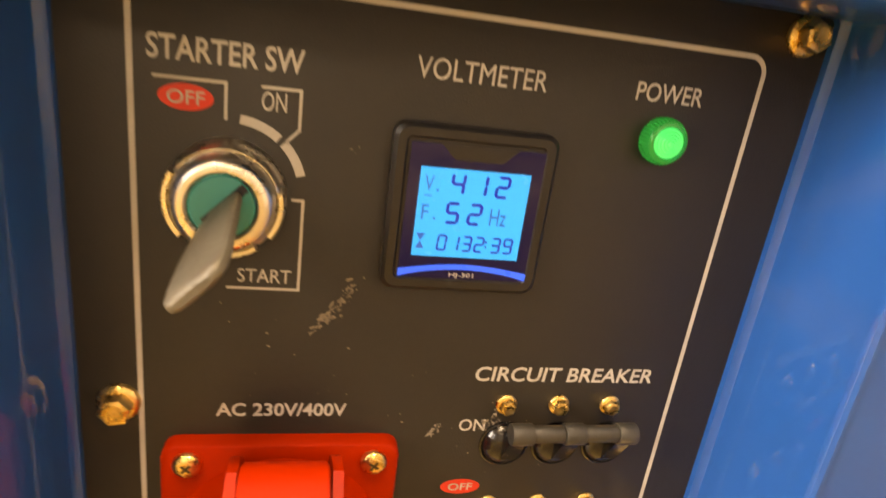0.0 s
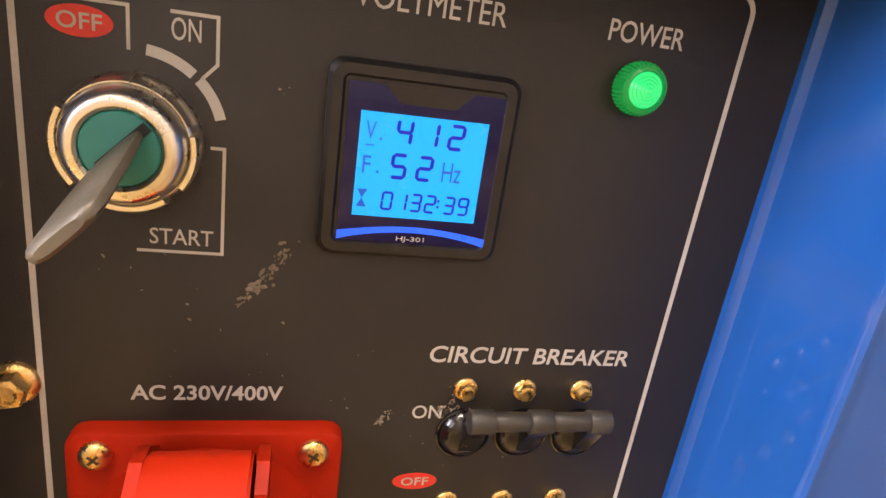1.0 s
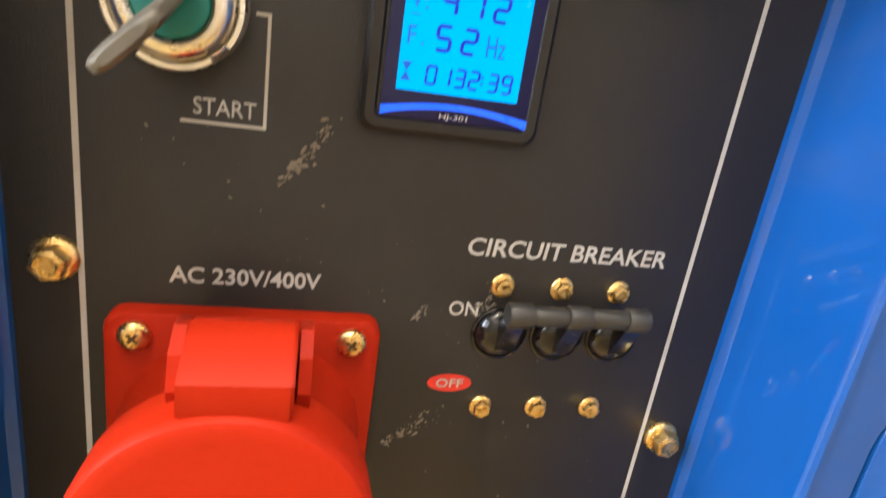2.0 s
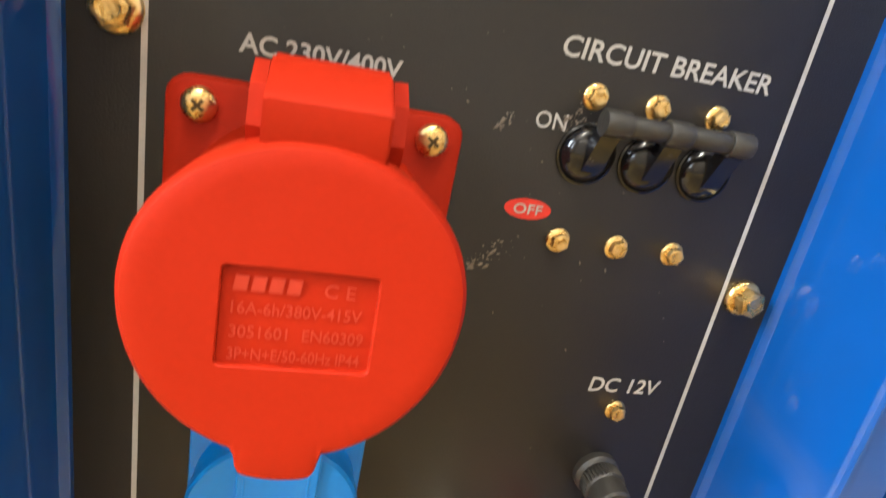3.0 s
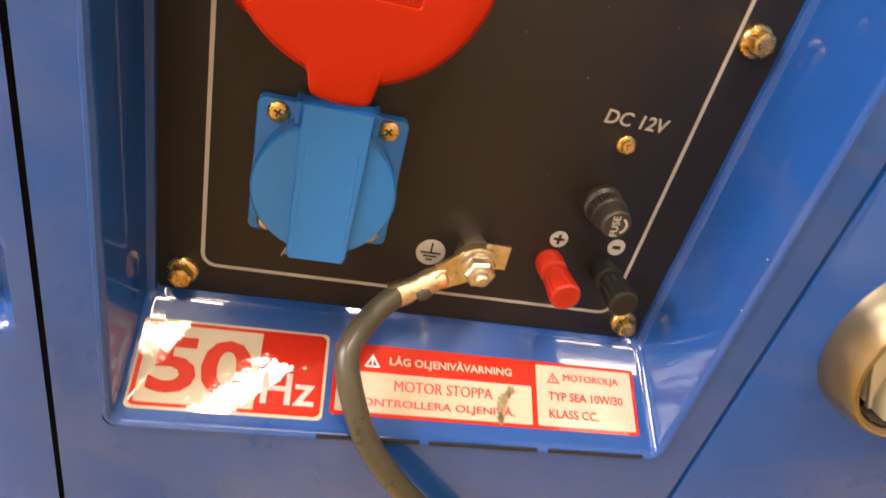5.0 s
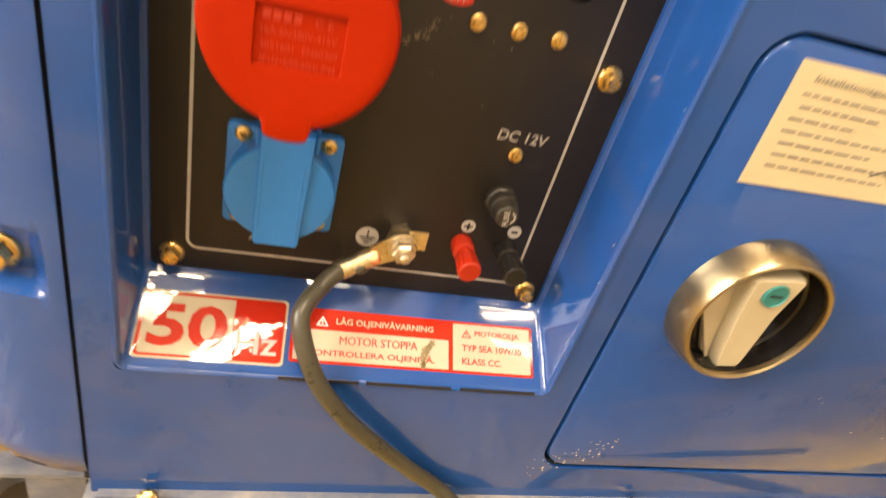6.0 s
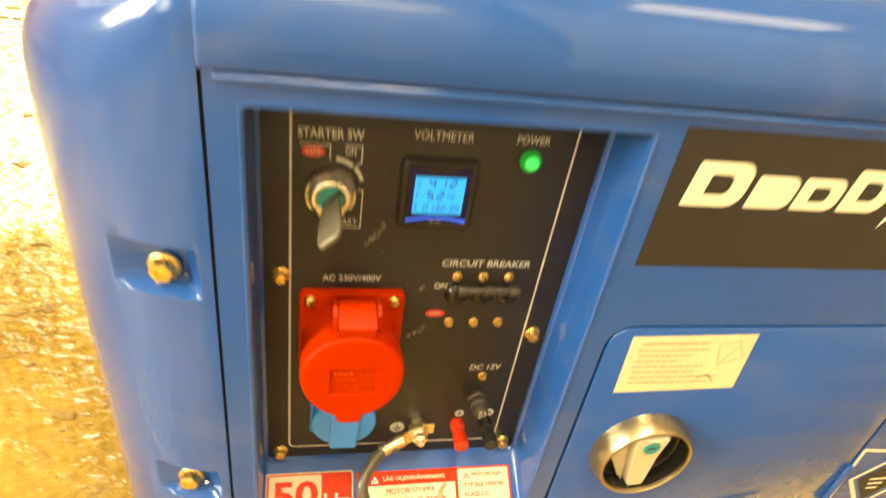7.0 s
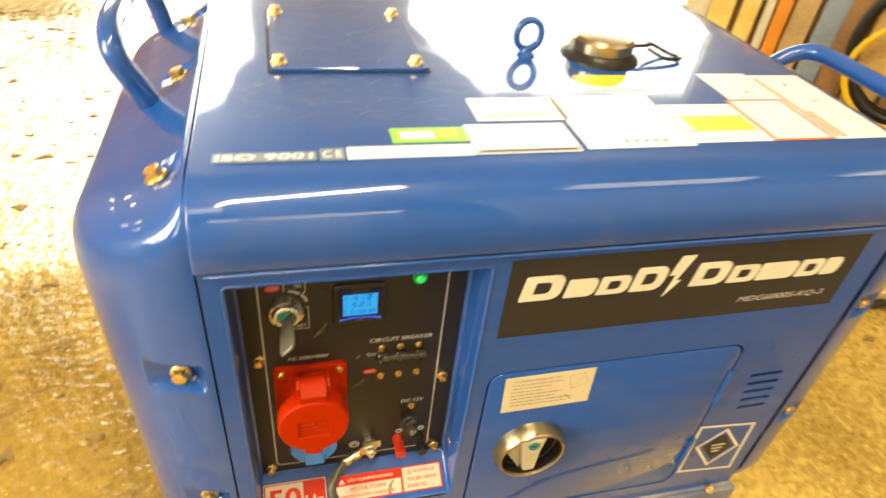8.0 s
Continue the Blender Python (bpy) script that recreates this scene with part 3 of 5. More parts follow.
panel_text("STARTER SW", .0040, .5895, .0385, .0062, .016)
panel_text("VOLTMETER", .0720, .5925, .0375, .0057, .002)
panel_text("POWER", .1372, .5935, .0218, .0054, .008)
panel_text("CIRCUIT BREAKER", .1028, .4975, .0650, .0056, .016, 0.08)
panel_text("AC 230V/400V", .0213, .4838, .0402, .0048, .020)
panel_text("DC 12V", .1402, .3945, .0262, .0056, .016, 0.10)
panel_text("ON", .0320, .5792, .0064, .0050, .004)
panel_text("START", .0268, .5297, .0150, .0042, .004)
panel_text("ON", .1000, .4778, .0092, .0047, .008)
panel_text("A", .0292, .3165, .0035, .0042, .008)

b = bmesh.new()
stroke(b, [(.0052, .5853), (.0230, .5853), (.0230, .5758)], .0008, P1)
stroke(b, [(.0318, .5853), (.0420, .5853), (.0420, .5748), (.0386, .5712)], .0008, P1)
stroke(b, [(.0408, .5552), (.0440, .5552), (.0440, .5278), (.0238, .5278)], .0008, P1)
stroke(b, arc(.0247, .5576, .0188, 84, 50), .0025, P1)
stroke(b, arc(.0247, .5576, .0188, 45, 14), .0025, P1)
part("switch_marking", b, WHITE, panel, smooth=False)


def off_mark(x, z, w, h, tw, th):
    b2 = bmesh.new()
    sheet(b2, [(x + w * math.cos(a), z + h * math.sin(a)) for a in (2 * math.pi * k / 40 for k in range(40))], P1)
    writing(b2, "OFF", x - tw / 2, z - th / 2, tw, th, upright(.0003), .010, 0, 1)
    part("off_mark", b2, [REDPRINT, WHITE], panel, "red oval with white letters", smooth=False)


off_mark(.0132, .5806, .0068, .0034, .0092, .0036)
off_mark(.1040, .4542, .0072, .0031, .0088, .0031)


def round_mark(name, x, z, r, bars):
    b2 = bmesh.new()
    sheet(b2, circle(x, z, r, 32), P1)
    for x0, x1, z0, z1 in bars:
        sheet(b2, rect(x + x0, x + x1, z + z0, z + z1), upright(.0003), mat=1)
    part(name, b2, [WHITE, BLACKPRINT], panel, smooth=False)


round_mark("earth_mark", .0885, .3275, .0061, [(-.0004, .0004, .0, .0045), (-.0042, .0042, -.0006, .0002), (-.0028, .0028, -.0022, -.0014), (-.0014, .0014, -.0038, -.0030)])
round_mark("plus_mark", .1405, .3423, .0039, [(-.0024, .0024, -.0006, .0006), (-.0006, .0006, -.0024, .0024)])
round_mark("minus_mark", .1670, .3424, .0039, [(-.0018, .0018, -.0008, .0008)])

for x, z in ((-.0060, .4890), (-.0070, .3040), (.1860, .3040), (.1845, .4340), (.1870, .6175), (-.0050, .6130)):
    screw(BOLT, x, 0, z, panel, 17 * x * 100, "bolt", "yellow zinc-plated flange bolt")
for x in (.1155, .1347, .1540):
    screw(SMALL_SCREW, x, 0, .4885, panel, x * 4000)
    screw(SMALL_SCREW, x, 0, .4460, panel, x * 7000)
screw(SMALL_SCREW, .1525, 0, .3875, panel, 20)


def mud(name, x0, z0, x1, z1, spread, count, size, seed):
    """Splashes of dried mud along a line on the panel."""
    rnd = random.Random(seed)
    b2 = bmesh.new()
    for _ in range(count):
        t = rnd.random()
        cx = x0 + (x1 - x0) * t + rnd.gauss(0, spread * (.3 + t))
        cz = z0 + (z1 - z0) * t + rnd.gauss(0, spread * (.3 + t))
        r = size * rnd.random() ** 2.5 + .00012
        n = rnd.randint(6, 9)
        a0 = rnd.random() * 6.28
        st = rnd.uniform(1.0, 2.4)
        ang = math.atan2(z1 - z0, x1 - x0) + rnd.gauss(0, .5)
        pts = []
        for k in range(n):
            a = a0 + 2 * math.pi * k / n
            rr = r * rnd.uniform(.55, 1.15)
            u, v = rr * st * math.cos(a), rr * math.sin(a)
            pts.append((cx + u * math.cos(ang) - v * math.sin(ang), cz + u * math.sin(ang) + v * math.cos(ang)))
        d = .0001 + .00025 * rnd.random()
        lo, hi = up(pts, -.0001), up([(cx + (px - cx) * .6, cz + (pz - cz) * .6) for px, pz in pts], d)
        loft(b2, [lo, hi])
    tagged(part(name, b2, SCUFF, panel, "pale dried mud splash"), kind="stuff")


mud("mud_splash", .0480, .5130, .0620, .5310, .0012, 90, .00075, 3)
mud("mud_splash", .0850, .4310, .0990, .4420, .0015, 80, .00065, 5)
mud("mud_splash", .0900, .4760, .0930, .4800, .0009, 40, .0005, 7)
mud("mud_splash", .1075, .4780, .1150, .4860, .0018, 55, .0006, 11)
mud("mud_splash", .0200, .5250, .1700, .4000, .0300, 60, .00045, 13)
mud("mud_splash", .0560, .5710, .0580, .5712, .0005, 5, .0006, 17)

# ---- key switch ----
KX, KZ = .0240, .5558
bm = bmesh.new()
lathe(bm, KX, KZ, [(.0154, 0), (.0154, .0030), (.0151, .0038), (.0148, .0042), (.0147, .0076), (.0142, .0084), (.0137, .0088), (.0135, .0094), (.0130, .0112), (.0124, .0126), (.0117, .0136), (.0106, .0141), (.0093, .0140), (.0086, .0134), (.0083, .0124)], 64)
switch = part("key_switch", bm, CHROME, gen, "chromed starter key switch with teal face")
for a0, a1 in ((150, 222), (238, 305), (322, 375)):
    bm = bmesh.new()
    outer, inner = arc(KX, KZ, .0156, a0, a1, 18), arc(KX, KZ, .0138, a0, a1, 18)
    mid_o, mid_i = arc(KX, KZ, .0151, a0 + 1, a1 - 1, 18), arc(KX, KZ, .0140, a0 + 1, a1 - 1, 18)
    loft(bm, [up(outer + inner[::-1], .0042), up(outer + inner[::-1], .0090), up(mid_o + mid_i[::-1], .0098)])
    part("collar_tab", bm, CHROME, switch)
for a0 in range(22, 146, 31):
    bm = bmesh.new()
    outer, inner = arc(KX, KZ, .0155, a0, a0 + 30.2, 8), arc(KX, KZ, .0139, a0, a0 + 30.2, 8)
    loft(bm, [up(outer + inner[::-1], .0040), up(outer + inner[::-1], .0052), up(arc(KX, KZ, .0146, a0 + .4, a0 + 29.8, 8) + inner[::-1], .0084), up(arc(KX, KZ, .0141, a0 + .6, a0 + 29.6, 8) + inner[::-1], .0092)])
    part("collar_facet", bm, CHROME, switch)
bm = bmesh.new()
lathe(bm, KX, KZ, [(.0085, .0110), (.0083, .0130), (.0079, .0134), (.0040, .0136)], 48)
barrel = part("barrel", bm, TEAL, switch, "teal plastic key barrel")
wide, thin = Vector((.71, 0, .70)), Vector((.70, 0, -.71))
bm = bmesh.new()
slot = [Vector((KX, -.0139, KZ)) + wide * a + thin * b for a, b in ((-.0060, -.0012), (.0080, -.0012), (.0080, .0012), (-.0060, .0012))]
loft(bm, [[p + Vector((0, .0012, 0)) for p in slot], slot])
part("key_slot", bm, DARK, barrel)
bm = bmesh.new()
loops = []
for d, w, c, t in ((.0120, .0052, .0010, .0012), (.0160, .0056, .0006, .0014), (.0175, .0066, -.0004, .0016), (.0215, .0076, -.0018, .0017), (.0300, .0086, -.0036, .0018), (.0400, .0090, -.0052, .0019), (.0445, .0086, -.0058, .0020), (.0468, .0074, -.0062, .0018), (.0478, .0054, -.0064, .0010)):
    k = (d - .0125) / .0353
    q = Vector((KX, -d, KZ)) + wide * c + thin * (.0054 * k)
    loops.append([q + wide * (w * math.copysign(abs(math.cos(a)) ** .6, math.cos(a))) + thin * (t * math.copysign(abs(math.sin(a)) ** .6, math.sin(a))) for a in (2 * math.pi * n / 24 for n in range(24))])
loft(bm, loops)
part("key", bm, STEEL, switch, "worn grey metal starter key")

# ---- voltmeter ----
MX0, MX1, MZ0, MZ1 = .0673, .1157, .5312, .5809
bm = bmesh.new()
e = .0012
loft(bm, [up(rrect(MX0, MX1, MZ0, MZ1, .004), 0), up(rrect(MX0, MX1, MZ0, MZ1, .004), .0030), up(rrect(MX0 + e, MX1 - e, MZ0 + e, MZ1 - e, .0035), .0042), up(rrect(MX0 + .0035, MX1 - .0035, MZ0 + .0035, MZ1 - .0035, .002), .0042), up(rrect(MX0 + .0042, MX1 - .0042, MZ0 + .0042, MZ1 - .0042, .001), .0034)])
meter = part("voltmeter", bm, MATTBLACK, gen, "black framed digital voltmeter with a lit blue display")
G = upright(.0038)
gx0, gx1, gz0, gz1 = MX0 + .0050, MX1 - .0036, MZ0 + .0042, MZ1 - .0052
bm = bmesh.new()
sheet(bm, rect(gx0, gx1, gz0, gz1), G)
part("glass", bm, GLASSBLUE, meter, "dark blue display window", smooth=False)
bm = bmesh.new()
sheet(bm, [(gx0 + .0085, gz1), (gx0 + .0130, gz1 - .0042), (gx1 - .0130, gz1 - .0042), (gx1 - .0085, gz1)], upright(.0040))
part("top_tab", bm, MATTBLACK, meter, smooth=False)
bm = bmesh.new()
LX0, LX1, LZ0, LZ1 = .0757, .1083, .5424, .5690
sheet(bm, rect(LX0, LX1, LZ0, LZ1), upright(.0040))
part("display", bm, BACKLIGHT, meter, "glowing sky-blue liquid crystal display", smooth=False)
bm = bmesh.new()
n = 16
top = [(gx0 + (gx1 - gx0) * k / n, .5380 + .0021 * math.sin(math.pi * k / n)) for k in range(n + 1)]
low = [(gx0 + (gx1 - gx0) * k / n, gz0 + .0002 + (.5383 - gz0) * max(0.0, math.sin(math.pi * k / n)) ** .8) for k in range(n + 1)]
sheet(bm, low + top[::-1], upright(.0040))
part("blue_arc", bm, ARCLIGHT, meter, smooth=False)
bm = bmesh.new()
writing(bm, "HJ-301", .0878, .5358, .0076, .0017, upright(.0043), .012)
part("lettering", bm, WHITE, meter, smooth=False)

SEG = {"0": "abcdef", "1": "bc", "2": "abged", "3": "abgcd", "4": "fgbc", "5": "afgcd", "9": "abcdfg"}


def digits(bm, text, x, z, w, h, step, t, m):
    for ch in text:
        if ch == ":":
            for zz in (z + h * .3, z + h * .65):
                sheet(bm, rect(x - step * .18, x - step * .18 + t, zz, zz + t), m)
            x += step * .35
            continue
        g = 0.0
        bars = {"a": (0, h, w, h), "g": (0, h / 2, w, h / 2), "d": (0, 0, w, 0), "f": (0, h / 2, 0, h), "b": (w, h / 2, w, h), "e": (0, 0, 0, h / 2), "c": (w, 0, w, h / 2)}
        for s in SEG[ch]:
            ax, az, bx, bz = bars[s]
            k = Vector((bx - ax, bz - az)).normalized()
            pts = []
            q, a, b = Vector((-k.y, k.x)) * (t / 2), Vector((x + ax, z + az)) + k * g, Vector((x + bx, z + bz)) - k * g
            for c in (a, a + k * t / 2 - q, b - k * t / 2 - q, b, b - k * t / 2 + q, a + k * t / 2 + q):
                pts.append((c.x + (c.y - z) * .06, c.y))
            sheet(bm, pts, m)
        x += step


DM = upright(.0042)


def number(text, x, z, w, h, step, t):
    for ch in text:
        b2 = bmesh.new()
        digits(b2, ch, x, z, w, h, step, t, DM)
        bmesh.ops.remove_doubles(b2, verts=b2.verts, dist=1e-6)
        part("colon" if ch == ":" else "digit", b2, DIGIT, meter, smooth=False)
        x += step * (.35 if ch == ":" else 1)


number("412", .0850, .5618, .0034, .0058, .0067, .0009)
number("52", .0845, .5531, .0034, .0058, .0067, .0009)
number("0132:39", .0830, .5446, .0024, .0044, .0038, .0006)
bm = bmesh.new()
writing(bm, "V", .0772, .5622, .0026, .0045, DM, 0)
writing(bm, "F", .0772, .5536, .0020, .0045, DM, 0)
writing(bm, "Hz", .0977, .5530, .0050, .0052, DM, 0)
sheet(bm, rect(.0808, .0814, .5622, .5628), DM)
sheet(bm, rect(.0808, .0814, .5538, .5544), DM)
sheet(bm, rect(.0774, .0796, .5606, .5609), DM)
sheet(bm, [(.0765, .5494), (.0791, .5494), (.0778, .5471)], DM)
sheet(bm, [(.0765, .5448), (.0791, .5448), (.0778, .5471)], DM)
part("symbols", bm, DIGITPALE, meter, smooth=False)

# ---- power lamp ----
LX, LZ = .1483, .5826
bm = bmesh.new()
n = 80
tooth = lambda r, k: r * (1 + (.022 if k % 2 else -.012))
loft(bm, [up([(LX + tooth(r, k) * math.cos(2 * math.pi * k / n), LZ + tooth(r, k) * math.sin(2 * math.pi * k / n)) for k in range(n)], d) for r, d in ((.0069, 0), (.0070, .0028), (.0067, .0042), (.0062, .0050))])
lathe(bm, LX, LZ, [(.0063, .0046), (.0058, .0053), (.0050, .0056), (.0046, .0050)], 40, cap0=False)
lamp = part("power_lamp", bm, LEDRIM, gen, "lit green power indicator lamp")
bm = bmesh.new()
prof = [(.0047, .0046)]
for k in range(5):
    r = .0045 - k * .0009
    prof += [(r + .0002, .0054 + k * .0004), (r - .0003, .0059 + k * .0004)]
lathe(bm, LX, LZ, prof, 40, cap0=False)
part("lens", bm, LED, lamp, "ribbed glowing green lens")

# ---- red three-phase socket ----


def red_socket():
    bm = bmesh.new()
    slab(bm, .0060, .0795, .4080, .4770, 0, .0062, .005, .0014, 4)
    sock = part("three_phase_socket", bm, RED, gen, "red plastic three-phase socket with its lid closed")
    for x in (.0140, .0712):
        for z in (.4708,):
            screw(SOCKET_SCREW, x, .0062, z, sock, x * 3000)
    tilt = Matrix.Translation((.0423, -.0060, .4384)) @ Matrix.Rotation(radians(-6), 4, "X")
    turned = lambda prof, n=56: [[tilt @ Vector((r * math.cos(a), -d, r * math.sin(a))) for a in (2 * math.pi * k / n for k in range(n))] for r, d in prof]
    bm = bmesh.new()
    loft(bm, turned([(.0345, -.004), (.0335, .006), (.0300, .012), (.0285, .034)]), cap0=False)
    part("socket_body", bm, RED, sock)
    # lid: a thick round cap with a recessed plate and a pull tab
    bm = bmesh.new()
    R = .0346
    n = 288

    def rim(grow, d, tab=1.0):
        pts = []
        for k in range(n):
            a = 2 * math.pi * k / n
            x, z = (R + grow) * math.cos(a), (R + grow) * math.sin(a)
            # the tab at the bottom and the straight shoulder at the hinge
            if z > 0:
                z *= .915
            else:
                z *= 1.05
                w = .0088
                u = abs(x + .0012) / w
                t = math.sqrt(1 - u ** 12) if u < 1 else 0.0
                z -= .0056 * t * tab
            pts.append(tilt @ Vector((x, -d, z)))
        return pts

    hole = [rrect(-.0152, .0152, -.0105, .0105, .0012, 71)][0]
    order = sorted(hole, key=lambda p: math.atan2(p[1], p[0]) % (2 * math.pi))
    inner = lambda d, s=1.0: [tilt @ Vector((x * s, -d, z * s - .0040)) for x, z in order]
    loft(bm, [rim(-.0010, .0270), rim(0, .0280), rim(0, .0420), rim(-.0005, .0445), rim(-.0016, .0458), rim(-.0034, .0463), rim(-.0062, .0463, 0.0), inner(.0463, 1.02), inner(.0460), inner(.0448, .995)])
    lid = part("lid", bm, RED, sock, "round red plastic lid with embossed writing")
    pm = tilt @ Matrix.Translation((0, 0, -.0040)) @ upright(.0453)
    bm = bmesh.new()
    for k in range(4):
        sheet(bm, [(-.0130 + k * .0034, .0052), (-.0104 + k * .0034, .0052), (-.0100 + k * .0034, .0082), (-.0126 + k * .0034, .0082)], pm, .0003)
    writing(bm, "C E", .0045, .0052, .0062, .0028, pm, .004)
    writing(bm, "16A-6h/380V-415V", -.0130, .0004, .0255, .0026, pm, .006)
    writing(bm, "EN60309", .0012, -.0046, .0122, .0026, pm, .006)
    writing(bm, "3051601", -.0130, -.0046, .0112, .0026, pm, .006)
    writing(bm, "3P+N+E/50-60Hz IP44", -.0130, -.0094, .0262, .0026, pm, .006)
    part("embossing", bm, REDWORN, lid, smooth=False)
    # hinge
    bm = bmesh.new()
    prof = [(-.0100, .4640), (-.0130, .4730), (-.0190, .4815), (-.0260, .4868), (-.0300, .4878), (-.0350, .4868), (-.0450, .4825), (-.0468, .4812), (-.0472, .4745), (-.0440, .4650), (-.0200, .4560)]
    x0, x1 = .0315, .0558
    loft(bm, [[Vector((x, y, z)) for y, z in prof] for x in (x0, x1)])
    bmesh.ops.bevel(bm, geom=[e for e in bm.edges if abs(e.verts[0].co.x - e.verts[1].co.x) < 1e-5], offset=.0007, segments=2, affect="EDGES")
    part("hinge_block", bm, RED, sock)
    for x in (.0280, .0566):
        bm = bmesh.new()
        prof = [(-.0060, .4700), (-.0120, .4780), (-.0210, .4845), (-.0290, .4860), (-.0360, .4820), (-.0385, .4740), (-.0340, .4620), (-.0240, .4560), (-.0060, .4540)]
        loft(bm, [[Vector((x + dx, y, z)) for y, z in prof] for dx in (0, .0030)])
        part("hinge_ear", bm, RED, sock)


red_socket()

# ---- blue single-phase socket ----


def blue_socket():
    bm = bmesh.new()
    slab(bm, .0160, .0683, .3300, .3822, 0, .0045, .0025, .001, 3)
    sock = part("single_phase_socket", bm, BLUEPLASTIC, gen, "light blue plastic single-phase socket with its lid closed")
    for x in (.0232, .0612):
        for z in (.3778, .3345):
            screw(FLUSH_SCREW, x, .0045, z, sock, x * 5000)
    cx, cz = .0420, .3560
    bm = bmesh.new()
    lathe(bm, cx, cz, [(.0245, .004), (.0245, .012), (.0252, .0125), (.0252, .0168), (.0244, .0180), (.0225, .0184)], 56, cap0=False)
    lid = part("lid", bm, BLUEPLASTIC, sock)
    bm = bmesh.new()
    top = [(.0312, .3880), (.0545, .3880), (.0542, .3700), (.0530, .3310), (.0520, .3290), (.0325, .3290), (.0316, .3310), (.0312, .3700)]
    loops = [up(top, d) for d in (.0120, .0192)] + [up([(cx + (x - cx) * .95, .3585 + (z - .3585) * .985) for x, z in top], .0200)]
    loft(bm, loops)
    tab = part("pull_tab", bm, BLUEPLASTIC, lid)
    for x in (.0334, .0512):
        bm = bmesh.new()
        box(bm, x - .0004, x + .0004, -.0202, -.0196, .3330, .3730, .0003)
        part("rib", bm, BLUEPLASTIC, tab)
    for x in (.0290, .0548):
        bm = bmesh.new()
        box(bm, x, x + .0020, -.0145, -.004, .3780, .3862, .0006)
        part("hinge_ear", bm, BLUEPLASTIC, sock)


blue_socket()

# ---- circuit breaker ----


def breaker():
    bm = bmesh.new()
    pts, rad = [], []
    for x0, x1, r in ((.1152, .1228, .0037), (.1228, .1338, .0030), (.1340, .1412, .0037), (.1412, .1534, .0030), (.1534, .1604, .0037)):
        pts += [Vector((x0 + .00001, -.0095, .4832)), Vector((x0 + .0004, -.0095, .4832)), Vector((x1 - .0004, -.0095, .4832)), Vector((x1, -.0095, .4832))]
        rad += [r - .0002, r, r, r - .0002]
    tube(bm, pts, rad, 20)
    bar = part("circuit_breaker", bm, GREYBLACK, gen, "black three-pole circuit breaker, switched on")
    for x in (.1172, .1364, .1556):
        bm = bmesh.new()
        lathe(bm, x, .4725, [(.0090, -.0004), (.0090, .0006), (.0084, .0009), (.0080, .0004)], 32, cap0=False, cap1=False)
        lathe(bm, x, .4725, [(.0080, .0004), (.0072, .0018), (.0056, .0031), (.0034, .0038), (.0012, .0041)], 32, cap0=False)
        tg = part("toggle", bm, GLOSSBLACK, bar, "glossy black toggle drum")
        bm = bmesh.new()
        prof = [(-.0015, .4660), (-.0042, .4690), (-.0095, .4785), (-.0112, .4822), (-.0080, .4838), (-.0030, .4770)]
        loft(bm, [[Vector((x + dx, y, z)) for y, z in prof] for dx in (-.0018, -.0012, .0032, .0038)])
        part("arm", bm, GLOSSBLACK, tg)


breaker()

# ---- terminals ----


def knurled(cx, cz, r, n, cut, d):
    """A ring of fine teeth, d metres in front of the panel."""
    return up([(cx + (r + (cut if k % 2 else -cut)) * math.cos(2 * math.pi * k / n), cz + (r + (cut if k % 2 else -cut)) * math.sin(2 * math.pi * k / n)) for k in range(n)], d)


def fuse_holder():
    cx, cz = .1524, .3616
    bm = bmesh.new()
    lathe(bm, cx, cz, [(.0082, 0), (.0082, .0026), (.0076, .0034), (.0070, .0040)], 36)
    f = part("fuse_holder", bm, GREYBLACK, gen, "knurled black plastic fuse holder")
    bm = bmesh.new()
    loft(bm, [knurled(cx, cz, r, 72, c, d) for r, c, d in ((.0066, .0001, .0040), (.0072, .0003, .0046), (.0073, .0003, .0092), (.0069, .0001, .0100), (.0066, .0, .0104), (.0064, .0, .0150), (.0060, .0, .0172), (.0052, .0, .0180))])
    cap = part("fuse_cap", bm, GREYBLACK, f, "knurled cap with white lettering")
    turned = upright(.0184) @ Matrix.Translation((cx, cz, 0)) @ Matrix.Rotation(radians(98), 4, "Z")
    bm = bmesh.new()
    writing(bm, "FUSE", -.0046, -.0006, .0088, .0030, turned, .02)
    stroke(bm, arc(0, -.0004, .0032, 200, 330), .0009, turned)
    part("lettering", bm, WHITE, cap, smooth=False)


fuse_holder()


def binding_post(name, cx, cz, mat, label):
    bm = bmesh.new()
    lathe(bm, cx, cz, [(.0059, 0), (.0061, .0020), (.0061, .0076), (.0058, .0088), (.0050, .0093), (.0038, .0095), (.0036, .0124)], 32)
    body = part(name, bm, mat, gen, label)
    bm = bmesh.new()
    n = 72
    flute = lambda r, k, c: r * (1 + c * (abs(math.cos(6 * 2 * math.pi * k / n)) ** .5 - .5))
    loops = []
    for r, d, c in ((.0040, .0116, 0), (.0050, .0124, .02), (.0055, .0136, .09), (.0061, .0240, .10), (.0060, .0258, .05), (.0052, .0265, 0)):
        loops.append(up([(cx + flute(r, k, c) * math.cos(2 * math.pi * k / n), cz + flute(r, k, c) * math.sin(2 * math.pi * k / n)) for k in range(n)], d))
    loft(bm, loops)
    part("knob", bm, mat, body, "fluted plastic knob")


binding_post("binding_post", .1395, .3312, REDPOST, "red plastic binding post for the plus pole")
binding_post("binding_post", .1648, .3312, BLACK, "black plastic binding post for the minus pole")


